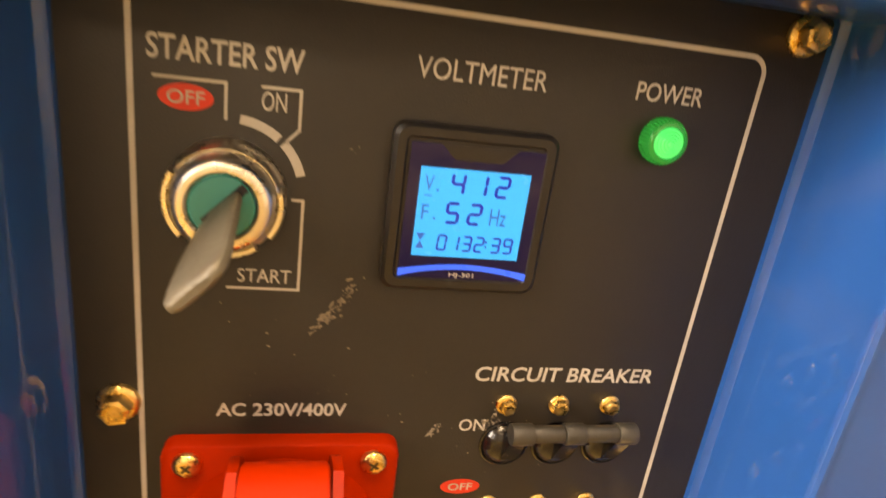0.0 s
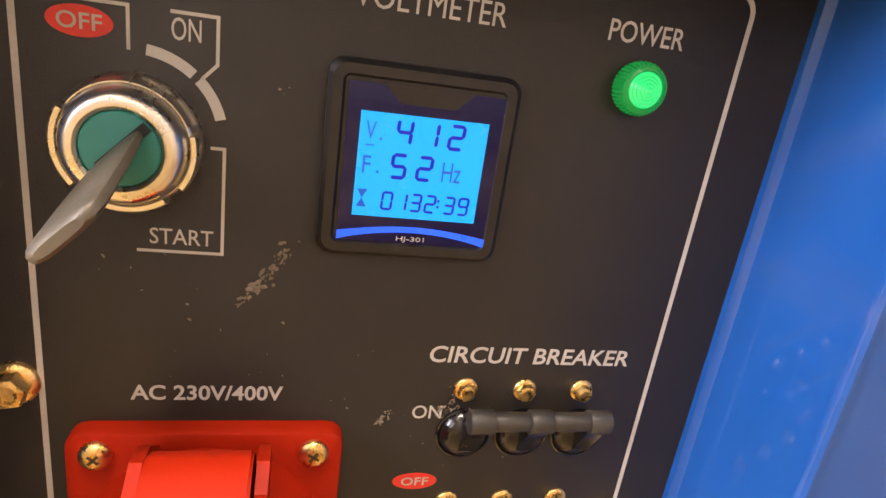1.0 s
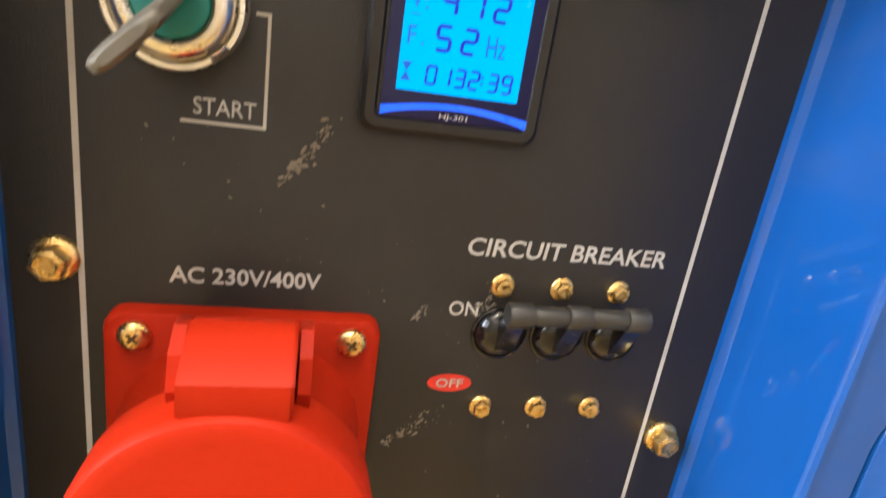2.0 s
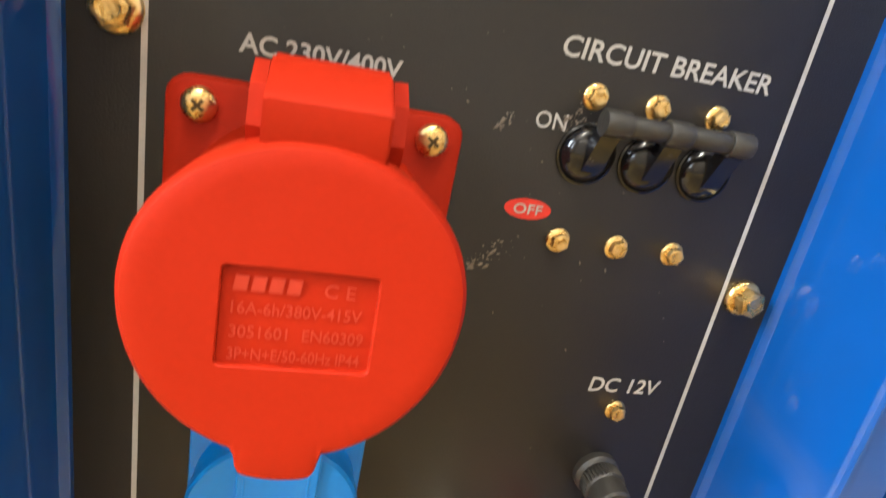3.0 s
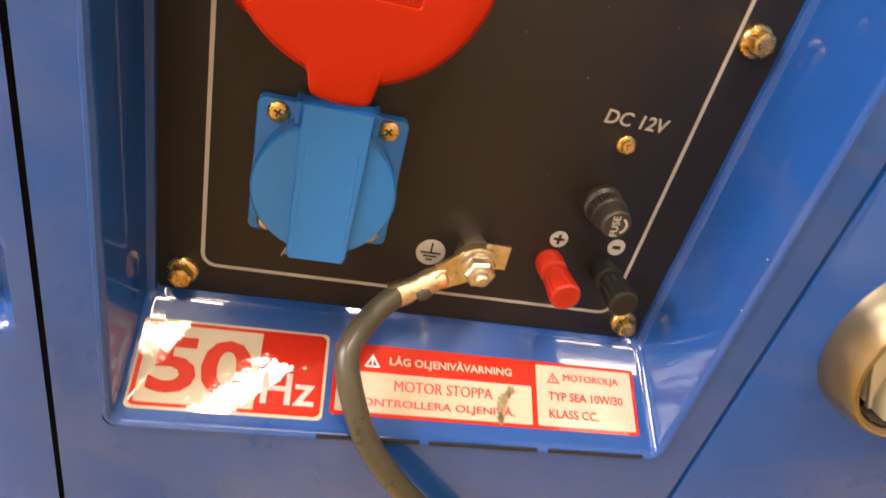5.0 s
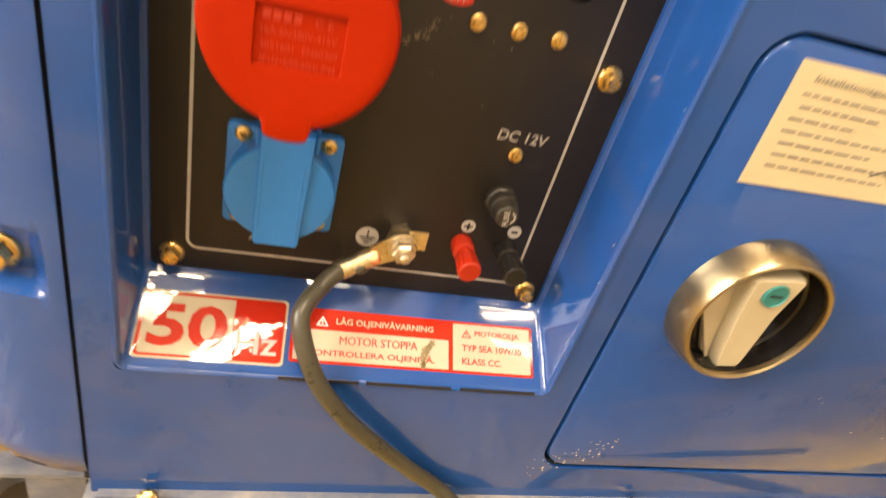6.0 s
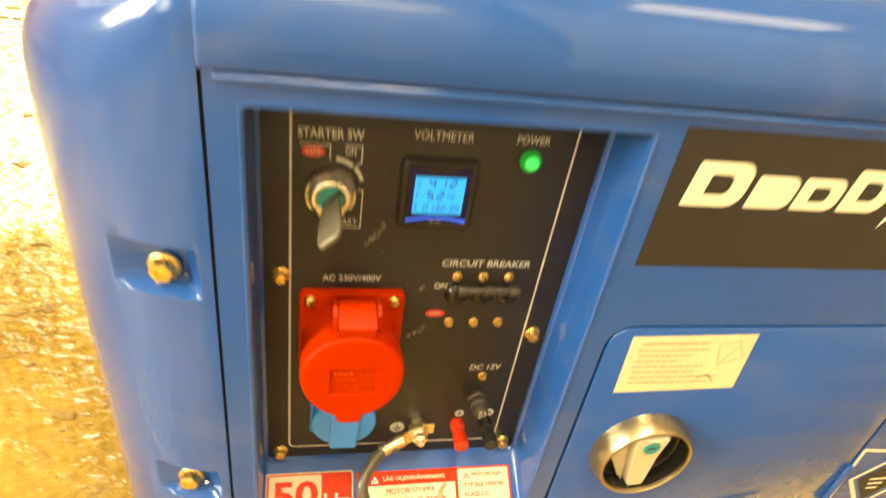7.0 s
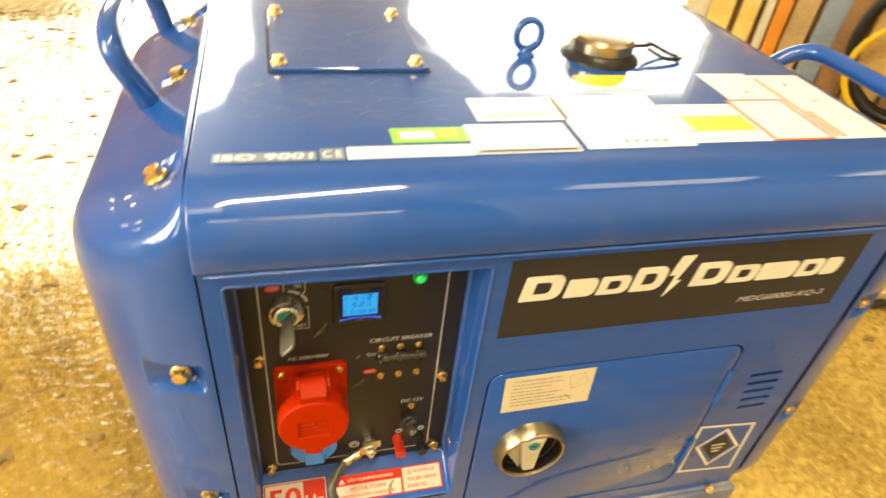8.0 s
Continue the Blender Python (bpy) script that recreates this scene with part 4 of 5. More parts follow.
def earth_stud():
    cx, cz = .1058, .3310
    bm = bmesh.new()
    loft(bm, [up(circle(cx, cz, .0078, 6, .3), d) for d in (0, .0046)])
    lathe(bm, cx, cz, [(.0080, .0046), (.0080, .0060)], 28)
    lathe(bm, cx, cz, [(.0031, .0060), (.0031, .0205), (.0028, .0220), (.0018, .0228)], 20)
    stud = part("earth_stud", bm, PALEZINC, gen, "yellow zinc-plated earth stud with nuts")
    bm = bmesh.new()
    lathe(bm, cx, cz, [(.0078, .0096), (.0078, .0106)], 28)
    part("washer", bm, PALEZINC, stud)
    bm = bmesh.new()
    pts = [Vector((cx + .0052 * math.cos(a), -.0118 - .0010 * a / 6.28, cz + .0052 * math.sin(a))) for a in (radians(20 + 335 * k / 28) for k in range(29))]
    tube(bm, pts, .0012, 8)
    part("spring_washer", bm, PALEZINC, stud)
    bm = bmesh.new()
    loft(bm, [up(circle(cx, cz, .0062 * s, 6, .1), d) for s, d in ((.9, .0132), (1, .0138), (1, .0178), (.86, .0188))])
    part("nut", bm, PALEZINC, stud, "yellow zinc-plated hex nut")
    bm = bmesh.new()
    box(bm, .1080, .1182, -.0092, -.0078, .3292, .3402, .0003)
    part("washer_tab", bm, BRASS, stud)


earth_stud()

# ---- earth cable, bolted to the stud ----
cable = thing("earth_cable", .0900, -.0086, .3240, "black rubber earth cable with a crimped brass lug", "cable")
bm = bmesh.new()
axis = Vector((-.0300, -.0035, -.0185))
a = Vector((.1058, -.0086, .3310))
d = axis.normalized()
across = Vector((d.z, 0, -d.x)).normalized()
nrm = d.cross(across)
ring = [a + .0078 * (math.cos(t) * d + math.sin(t) * across) for t in (math.pi * (-.5 + k / 12) for k in range(13))]
eye = [-p + 2 * a for p in ring][::1]
plate = eye + [a + d * .018 + across * .0052, a + d * .018 - across * .0052]
plate = [a - d * .0078 * math.cos(t) + across * .0078 * math.sin(t) for t in (math.pi * (.5 - k / 12) for k in range(13))] + [a + d * .016 - across * .0056, a + d * .016 + across * .0056]
loft(bm, [[p - nrm * .0008 for p in plate], [p + nrm * .0008 for p in plate]])
pts = [a + d * t for t in (.013, .016, .020, .027, .031, .0365)]
tube(bm, pts, [.0030, .0046, .0052, .0046, .0054, .0054], 18, flat=.85)
part("lug", bm, BRASS, cable, "crimped brass cable lug")
bm = bmesh.new()
low = a + d * .0235 + nrm * (.0022 if nrm.y < 0 else -.0022) + Vector((.0004, 0, -.0022))
tube(bm, [low - d * .0034, low - d * .0026, low, low + d * .0026, low + d * .0034], [.0012, .0030, .0036, .0030, .0012], 12)
part("crimp", bm, CABLE, cable, "dark crimped wire end")
bm = bmesh.new()
tip = a + d * .0150 + nrm * (.0024 if nrm.y < 0 else -.0024)
tube(bm, [tip - d * .0022, tip - d * .0014, tip + d * .0010, tip + d * .0030], [.0012, .0031, .0036, .0034], 12, flat=.8)
part("conductor", bm, COPPER, cable, "bare copper strands at the lug")
bm = bmesh.new()
s = a + d * .0340
path = smooth_path([s, s + d * .010 + Vector((-.0005, -.006, -.001)), Vector((.0590, -.0345, .3000)), Vector((.0635, -.0450, .2850)), Vector((.0715, -.0510, .2700)), Vector((.0830, -.0540, .2550)), Vector((.0960, -.0545, .2400)), Vector((.1160, -.0535, .2200)), Vector((.1370, -.0520, .2000)), Vector((.1600, -.0520, .1800)), Vector((.1950, -.0650, .1500)), Vector((.2300, -.0800, .1100)), Vector((.2600, -.1100, .0400)), Vector((.3000, -.1500, .0060)), Vector((.4200, -.2000, .0056)), Vector((.6500, -.1600, .0056))], 8)
tube(bm, path, .0048, 18)
part("sheath", bm, CABLE, cable, "black rubber cable sheath")

# ---- stickers on the sloping sill ----
slope = math.atan2(.027, .045)
SL = Matrix.Translation((0, -.045, .267)) @ Matrix.Rotation(slope, 4, "X")


def sill(h):
    return SL @ flat(h)




def freq_sill(h):
    return SL @ Matrix.Translation((0, -.00027, h)) @ Matrix.Diagonal((1, .822, 1, 1))


def oil_sill(h):
    return SL @ Matrix.Translation((0, -.00015, h)) @ Matrix.Diagonal((1, .90, 1, 1))


bm = bmesh.new()
sheet(bm, rrect(-.0185, .0535, .0058, .0485, .0025), freq_sill(.0004))
hz = part("frequency_sticker", bm, GLOSSPAPER, gen, "red and white sticker with the mains frequency", smooth=False)
bm = bmesh.new()
o = rrect(-.0165, .0515, .0080, .0465, .002)
stroke(bm, o + o[:2], .0016, freq_sill(.0006))
sheet(bm, rect(.0270, .0515, .0080, .0465), freq_sill(.0006))
writing(bm, "50", -.0125, .0135, .0370, .0270, freq_sill(.0008), .028)
part("red_print", bm, GLOSSRED, hz, smooth=False)
bm = bmesh.new()
writing(bm, "Hz", .0292, .0120, .0205, .0150, freq_sill(.0008), .012)
part("white_print", bm, WHITE, hz, smooth=False)

bm = bmesh.new()
sheet(bm, rrect(.0560, .1928, .0085, .0415, .0015), oil_sill(.0004))
oil = part("oil_sticker", bm, GLOSSRED, gen, "red and white engine oil warning sticker", smooth=False)
bm = bmesh.new()
sheet(bm, rrect(.0578, .1420, .0102, .0285, .0005), oil_sill(.0006))
sheet(bm, rrect(.1446, .1910, .0102, .0398, .0005), oil_sill(.0006))
writing(bm, "LÅG OLJENIVÅVARNING", .0790, .0315, .0540, .0058, oil_sill(.0008), .022)
part("white_print", bm, GLOSSPAPER, oil, smooth=False)
bm = bmesh.new()
writing(bm, "MOTOR STOPPA", .0815, .0205, .0425, .0050, oil_sill(.0008), .024)
writing(bm, "KONTROLLERA OLJENIVÅ.", .0650, .0122, .0690, .0055, oil_sill(.0008), .024)
writing(bm, "MOTOROLJA", .1575, .0315, .0270, .0045, oil_sill(.0008), .022)
writing(bm, "TYP SEA 10W/30", .1498, .0225, .0360, .0042, oil_sill(.0008), .022)
writing(bm, "KLASS CC.", .1498, .0140, .0235, .0042, oil_sill(.0008), .022)
stroke(bm, [(.1500, .0312), (.1550, .0312), (.1525, .0358), (.1500, .0312), (.1550, .0312)], .0006, oil_sill(.0008))
sheet(bm, rect(.1522, .1528, .0326, .0343), oil_sill(.0008))
sheet(bm, rect(.1522, .1528, .0317, .0322), oil_sill(.0008))
part("red_print", bm, REDPRINT, oil, smooth=False)
bm = bmesh.new()
stroke(bm, [(.0690, .0312), (.0745, .0312), (.0718, .0362), (.0690, .0312), (.0745, .0312)], .0006, oil_sill(.0008))
sheet(bm, rect(.0715, .0721, .0327, .0346), oil_sill(.0008))
sheet(bm, rect(.0715, .0721, .0318, .0323), oil_sill(.0008))
part("warning_triangle", bm, PAPER, oil, smooth=False)
bm = bmesh.new()
r3 = random.Random(31)
for _ in range(34):
    t = r3.random()
    cx, cz, r = .1265 + .006 * t + r3.gauss(0, .0012), .0120 + .0150 * t + r3.gauss(0, .001), .0005 + .0011 * r3.random() ** 2
    sheet(bm, [(cx + r * r3.uniform(.5, 1.3) * math.cos(q), cz + 1.7 * r * r3.uniform(.5, 1.3) * math.sin(q)) for q in (2 * math.pi * k / 7 for k in range(7))], oil_sill(.0010), .0001)
tagged(part("grease_smear", bm, SMEAR, oil, "brown greasy smear", smooth=False), kind="stuff")
for x0, x1 in ((.052, .093), (.097, .1435), (.149, .193)):
    bm = bmesh.new()
    box(bm, x0, x1, -.0464, -.0452, .2655, .2668, 0)
    part("drain_slot", bm, DARK, face)


def chips(name, x0, x1, z0, z1, count, size, seed):
    """Chipped paint: small bare spots that gather towards one corner."""
    r2 = random.Random(seed)
    b2 = bmesh.new()
    for _ in range(count):
        t = r2.random()
        cx, cz = x0 + (x1 - x0) * t + r2.gauss(0, .006), z0 + (z1 - z0) * t + r2.gauss(0, .005)
        r = size * r2.random() ** 3 + .00025
        pts = [(cx + r * r2.uniform(.6, 1.5) * math.cos(a), cz + r * r2.uniform(.6, 1.2) * math.sin(a)) for a in (2 * math.pi * k / 6 for k in range(6))]
        sheet(b2, pts, upright(.0455), .0002)
    tagged(part(name, b2, CREAM, face, "small pale paint chips", smooth=False), kind="stuff")


chips("paint_chips", .2100, .2620, .1900, .2270, 50, .00045, 3)
chips("paint_chips", .3300, .5000, .3000, .2300, 8, .0004, 5)
chips("paint_chips", .2010, .2060, .3000, .6100, 5, .0004, 12)

# ---- stickers on the front ----
F1, F2, F3 = upright(.0454), upright(.0457), upright(.0460)
bm = bmesh.new()
sheet(bm, rect(.2180, .6075, .5340, .6310), F1)
plate_ob = part("name_plate", bm, BLACKPRINT, gen, "matt black name plate with cream lettering blocks", smooth=False)


def slanted(bm, x, z, w, h, lean, m, hole=False):
    """A plain leaning block with rounded corners, with an opening where the mark has one."""
    s = lambda pts, d: [m @ Vector((px + lean * (pz - z), pz, d)) for px, pz in pts]

    def blunt(x0, x1, z0, z1, r0, r1):
        return [(x0 + a, z0 + b) for a, b in [(x1 - x0 - r1 + r1 * math.cos(radians(t)), z1 - z0 - r1 + r1 * math.sin(radians(t))) for t in range(0, 91, 15)] + [(r0 - r0 * math.sin(radians(t)), z1 - z0 - r0 + r0 * math.cos(radians(t))) for t in range(0, 91, 15)] + [(r0 - r0 * math.cos(radians(t)), r0 - r0 * math.sin(radians(t))) for t in range(0, 91, 15)] + [(x1 - x0 - r1 + r1 * math.sin(radians(t)), r1 - r1 * math.cos(radians(t))) for t in range(0, 91, 15)]]

    outer = blunt(x, x + w, z, z + h, h * .06, h * .34)
    if not hole:
        loft(bm, [s(outer, -.0002), s(outer, 0)])
        return
    inner = blunt(x + w * .30, x + w * .70, z + h * .27, z + h * .73, h * .03, h * .16)
    loft(bm, [s(inner, -.0002), s(outer, -.0002), s(outer, 0), s(inner, 0)], cap0=False, cap1=False)


for x, w, h, hole in ((.2310, .040, .0300, True), (.2755, .031, .0225, False), (.3090, .032, .0225, True), (.3440, .034, .0300, True), (.4100, .039, .0300, True), (.4525, .033, .0225, True), (.4870, .045, .0225, False), (.5345, .030, .0225, True), (.5660, .021, .0225, False)):
    bm = bmesh.new()
    slanted(bm, x, .5805, w, h, .14, F2, hole)
    part("logo_block", bm, CREAM, plate_ob, smooth=False)
bm = bmesh.new()
sheet(bm, [(.3840, .5690), (.3990, .5905), (.3935, .5905), (.4060, .6215), (.3900, .6215), (.3835, .5975), (.3905, .5975)], F2, .0002)
part("logo_flash", bm, CREAM, plate_ob, smooth=False)
bm = bmesh.new()
writing(bm, "MDG6000S-KQ-3", .4790, .5500, .1080, .0088, F2, .018, .25)
part("lettering", bm, WHITE, plate_ob, smooth=False)

bm = bmesh.new()
sheet(bm, [(.2410, .4140), (.3440, .4160), (.3410, .4730), (.2385, .4715)], F2)
tag = part("guide_sticker", bm, CREAMPAPER, gen, "cream paper installation guide sticker with small print", smooth=False)
bm = bmesh.new()
rnd = random.Random(4)
writing(bm, "Installationsguide för", .2490, .4626, .0540, .0042, F3, .01)
for k, (x0, x1) in enumerate(((.247, .306), (.249, .292), (.247, .283), (.247, .306), (.249, .300), (.249, .322), (.249, .316))):
    z = .4576 - k * .0056
    x = x0
    while x < x1:
        w = rnd.uniform(.0025, .0085)
        sheet(bm, rect(x, min(x + w, x1), z, z + .0010), F3)
        x += w + .0014
stroke(bm, [(.312, .463), (.328, .467), (.337, .450), (.318, .442), (.312, .463)], .0005, F3)
stroke(bm, [(.318, .442), (.330, .462)], .0005, F3)
stroke(bm, [(.306, .428), (.314, .432), (.322, .424)], .0012, F3)
part("small_print", bm, GREYPRINT, tag, smooth=False)

bm = bmesh.new()
o = [(.5345, .2210), (.6215, .2105), (.6150, .3140), (.5305, .3230)]
stroke(bm, o + o[:2], .0044, F1)
q = [(.5425, .2760), (.5760, .3085), (.6100, .2650), (.5770, .2280)]
stroke(bm, q + q[:2], .0044, F1)
dia = part("diamond_sticker", bm, CREAM, gen, "cream outlined diamond warning sticker with a dark centre", smooth=False)
bm = bmesh.new()
sheet(bm, [(.5520, .2750), (.5765, .2990), (.6010, .2660), (.5770, .2400)], F1)
part("dark_field", bm, BLACKPRINT, dia, smooth=False)
bm = bmesh.new()
for k in range(3):
    sheet(bm, rect(.566 + k * .002, .587 - k * .002, .2740 - k * .0075, .2765 - k * .0075), F2)
part("small_print", bm, CREAM, dia, smooth=False)

# ---- the top ----
T1, T2 = flat(Z_TOP + .0010), flat(Z_TOP + .0013)


def top_sticker(x0, x1, y0, y1, mat, label, bars=(), extra=None):
    b2 = bmesh.new()
    sheet(b2, rrect(x0, x1, y0, y1, .001, 2), T1, .0004)
    ob = part("sticker", b2, mat, gen, label, smooth=False)
    for mat2, items in bars:
        for r in items:
            b2 = bmesh.new()
            sheet(b2, rect(*r), T2, .0003)
            part("print", b2, mat2, ob, smooth=False)
    return ob


PALEGREY = material("pale_grey_foil", (0.15, 0.19, 0.24), 0.35, vary=0.12, scale=40, fine=300)
iso = top_sticker(-.0225, .0570, .0060, .0200, PALEGREY, "grey quality sticker with white letters")
bm = bmesh.new()
writing(bm, "ISO 9001", -.0200, .0085, .0740, .0088, T2, .02)
part("lettering", bm, PAPER, iso, smooth=False)
ce = top_sticker(.0595, .0795, .0055, .0240, PALEGREY, "small grey conformity sticker")
bm = bmesh.new()
writing(bm, "C E", .0620, .0090, .0150, .0110, T2, .01)
part("lettering", bm, PAPER, ce, smooth=False)
top_sticker(.0815, .1890, .0060, .0250, PAPER, "blank white strip sticker")
top_sticker(.1220, .1890, .0300, .0560, GREENPRINT, "green and white environment sticker", [(PAPER, [(.130, .160, .036, .049)]), (YELLOWPRINT, [(.165, .180, .038, .052)])])
top_sticker(.1905, .2880, .0070, .0600, PAPER, "white sticker with a dark printed foot", [(GREYPRINT, [(.192, .286, .0085, .0135)]), (PAPER, [(.195, .283, .010, .012)])])
top_sticker(.2075, .2990, .0670, .1150, PAPER, "white sticker with two fine lines of print", [(GREYPRINT, [(.212, .280, .074, .0755), (.222, .290, .079, .0805)])])
top_sticker(.2950, .4060, .0100, .1180, PAPER, "large white instruction sticker", [(GREYPRINT, [(.335 + k * .010, .341 + k * .010, .020, .024) for k in range(5)])])
top_sticker(.4080, .4950, .0150, .0950, PAPER, "white and yellow warning sticker", [(YELLOWPRINT, [(.420, .490, .038, .066)]), (GREYPRINT, [(.410, .493, .0355, .0365), (.410, .493, .067, .068)])])
orange = material("orange_print", (0.75, 0.16, 0.02), 0.4, vary=0.1)
top_sticker(.4970, .5660, .0150, .1040, orange, "white danger sticker with an orange frame", [(PAPER, [(.500, .563, .018, .101)])])
top_sticker(.5040, .5680, .1060, .1750, PAPER, "white sticker with small print", [(GREYPRINT, [(.535, .541, .122, .126), (.520, .524, .135, .137)])])
top_sticker(.5690, .6400, .0150, .1700, PAPER, "tall white sticker with red print", [(orange, [(.572, .576, .020, .160), (.580, .584, .018, .075)]), (GREYPRINT, [(.600, .606, .140, .145), (.606, .616, .100, .102)])])
top_sticker(.3450, .4210, .1320, .1710, YELLOWPRINT, "yellow fuel warning sticker")


def scratches(name, x0, x1, y0, y1, z, count, seed, parent):
    """Fine curved scuffs in the enamel."""
    r6 = random.Random(seed)
    b2 = bmesh.new()
    for _ in range(count):
        cx, cy, a, bend, ln = r6.uniform(x0, x1), r6.uniform(y0, y1), r6.uniform(-.9, .9), r6.uniform(-1.2, 1.2), r6.uniform(.006, .034)
        pts = []
        for k in range(9):
            t = k / 8 - .5
            pts.append((cx + ln * t * math.cos(a + bend * t), cy + ln * t * math.sin(a + bend * t)))
        stroke(b2, pts, r6.uniform(.00012, .0005), flat(z))
    tagged(part(name, b2, SCRATCH, parent, "fine pale scuffs in the enamel", smooth=False), kind="stuff")


SCRATCH = material("scuffed_enamel", (0.16, 0.20, 0.30), 0.6, vary=0.3, scale=200, fine=900)
scratches("scuff", .0, .30, .07, .17, Z_TOP + .0008, 130, 41, gen)
scratches("scuff", -.02, .45, .19, .44, Z_TOP + .0009, 110, 43, gen)


def hatch():
    bm = bmesh.new()
    x0, x1, y0, y1 = .0240, .1850, .1800, .3640
    ring = lambda g, z: [Vector((x, y, z)) for x, y in rrect(x0 + g, x1 - g, y0 + g, y1 - g, .004, 4)]
    loft(bm, [ring(0, Z_TOP - .002), ring(0, Z_TOP + .0040), ring(.0008, Z_TOP + .0048)])
    ob = part("inspection_plate", bm, BLUE, gen, "blue enamelled inspection plate with four bolts")
    # gasket rim, made wide so its black draws the plate's edge shadow
    bm = bmesh.new()
    loft(bm, [ring(-.0026, Z_TOP - .002), ring(-.0026, Z_TOP + .0016)])
    part("gasket", bm, DARK, ob, "black gasket under the plate, widened to draw its edge shadow")
    for x in (.0325, .1725):
        for y in (.1925, .3460):
            screw(HATCH_BOLT, 0, 0, 0, ob, name="bolt", label="yellow zinc-plated flange bolt", m=pose(x, y, Z_TOP + .0048, -90, 0, 0) @ pose(0, 0, 0, 0, x * 900, 0))


hatch()
scratches("scuff", .035, .175, .20, .35, Z_TOP + .0050, 70, 47, gen)


def lifting_eye():
    bm = bmesh.new()
    cx, cy, cz = .3110, .2300, Z_TOP
    loft(bm, [[Vector((cx + r * math.cos(t), cy + r * math.sin(t), cz + h)) for t in (2 * math.pi * k / 24 for k in range(24))] for r, h in ((.0110, 0), (.0105, .003), (.0070, .006), (.0060, .010))])
    pts = [Vector((cx + .0150 * math.cos(t), cy, cz + .0245 + .0165 * math.sin(t))) for t in (2 * math.pi * k / 32 for k in range(33))]
    tube(bm, pts, .0043, 14)
    part("lifting_eye", bm, BLUE, gen, "blue painted lifting eye bolt")


lifting_eye()


def fuel_cap():
    cx, cy = .4050, .2300
    disc = lambda prof, n=40: [[Vector((cx + r * math.cos(t), cy + r * math.sin(t), Z_TOP + h)) for t in (2 * math.pi * k / n for k in range(n))] for r, h in prof]
    bm = bmesh.new()
    loft(bm, disc([(.047, .0), (.0465, .0025), (.040, .005), (.036, .010)]))
    cap = part("fuel_cap", bm, BLACK, gen, "chromed fuel filler cap on a black seal with a hasp")
    bm = bmesh.new()
    n = 48
    loops = []
    for r, h in ((.034, .008), (.0365, .011), (.0370, .022), (.034, .026), (.022, .028), (.010, .0285)):
        loops.append([Vector((cx + r * (1 + (.012 if k % 4 < 2 else 0)) * math.cos(2 * math.pi * k / n), cy + r * (1 + (.012 if k % 4 < 2 else 0)) * math.sin(2 * math.pi * k / n), Z_TOP + h)) for k in range(n)])
    loft(bm, loops)
    part("lid", bm, RINGMETAL, cap, "ribbed metal lid")
    bm = bmesh.new()
    tube(bm, smooth_path([(.440, .226, Z_TOP + .014), (.462, .223, Z_TOP + .016), (.470, .235, Z_TOP + .015), (.498, .232, Z_TOP + .004), (.505, .214, Z_TOP + .004), (.480, .208, Z_TOP + .006), (.462, .221, Z_TOP + .013)], 5), .0022, 8)
    part("hasp", bm, BLACK, cap)


fuel_cap()


def handle(pts, label):
    bm = bmesh.new()
    tube(bm, smooth_path(pts, 6), .0112, 16)
    part("carrying_handle", bm, BLUE, gen, label)


handle([(-.086, .180, .662), (-.095, .176, .686), (-.106, .170, .713), (-.112, .172, .731), (-.115, .190, .743), (-.116, .234, .747), (-.116, .350, .747), (-.115, .384, .741), (-.112, .397, .724), (-.106, .402, .696), (-.098, .402, .660)], "bent blue tube carrying handle, standing up")
handle([(.700, .290, .664), (.728, .286, .686), (.750, .276, .697), (.762, .255, .699), (.768, .210, .698), (.770, .110, .696), (.766, .075, .695), (.752, .058, .690), (.730, .050, .678), (.700, .048, .655)], "bent blue tube carrying handle, folded out level")

# ---- the workshop ----
FLOOR = material("wet_earthy_concrete", (0.27, 0.155, 0.022), 0.28, vary=0.40, scale=2.2, fine=70, tint=(0.74, 0.52, 0.13), bump=1.0, bump_scale=34, bump_depth=0.009, rough_vary=0.20, dust=(0.12, 0.062, 0.012, 0.85), dust_at=0.58, dust_scale=9.0)


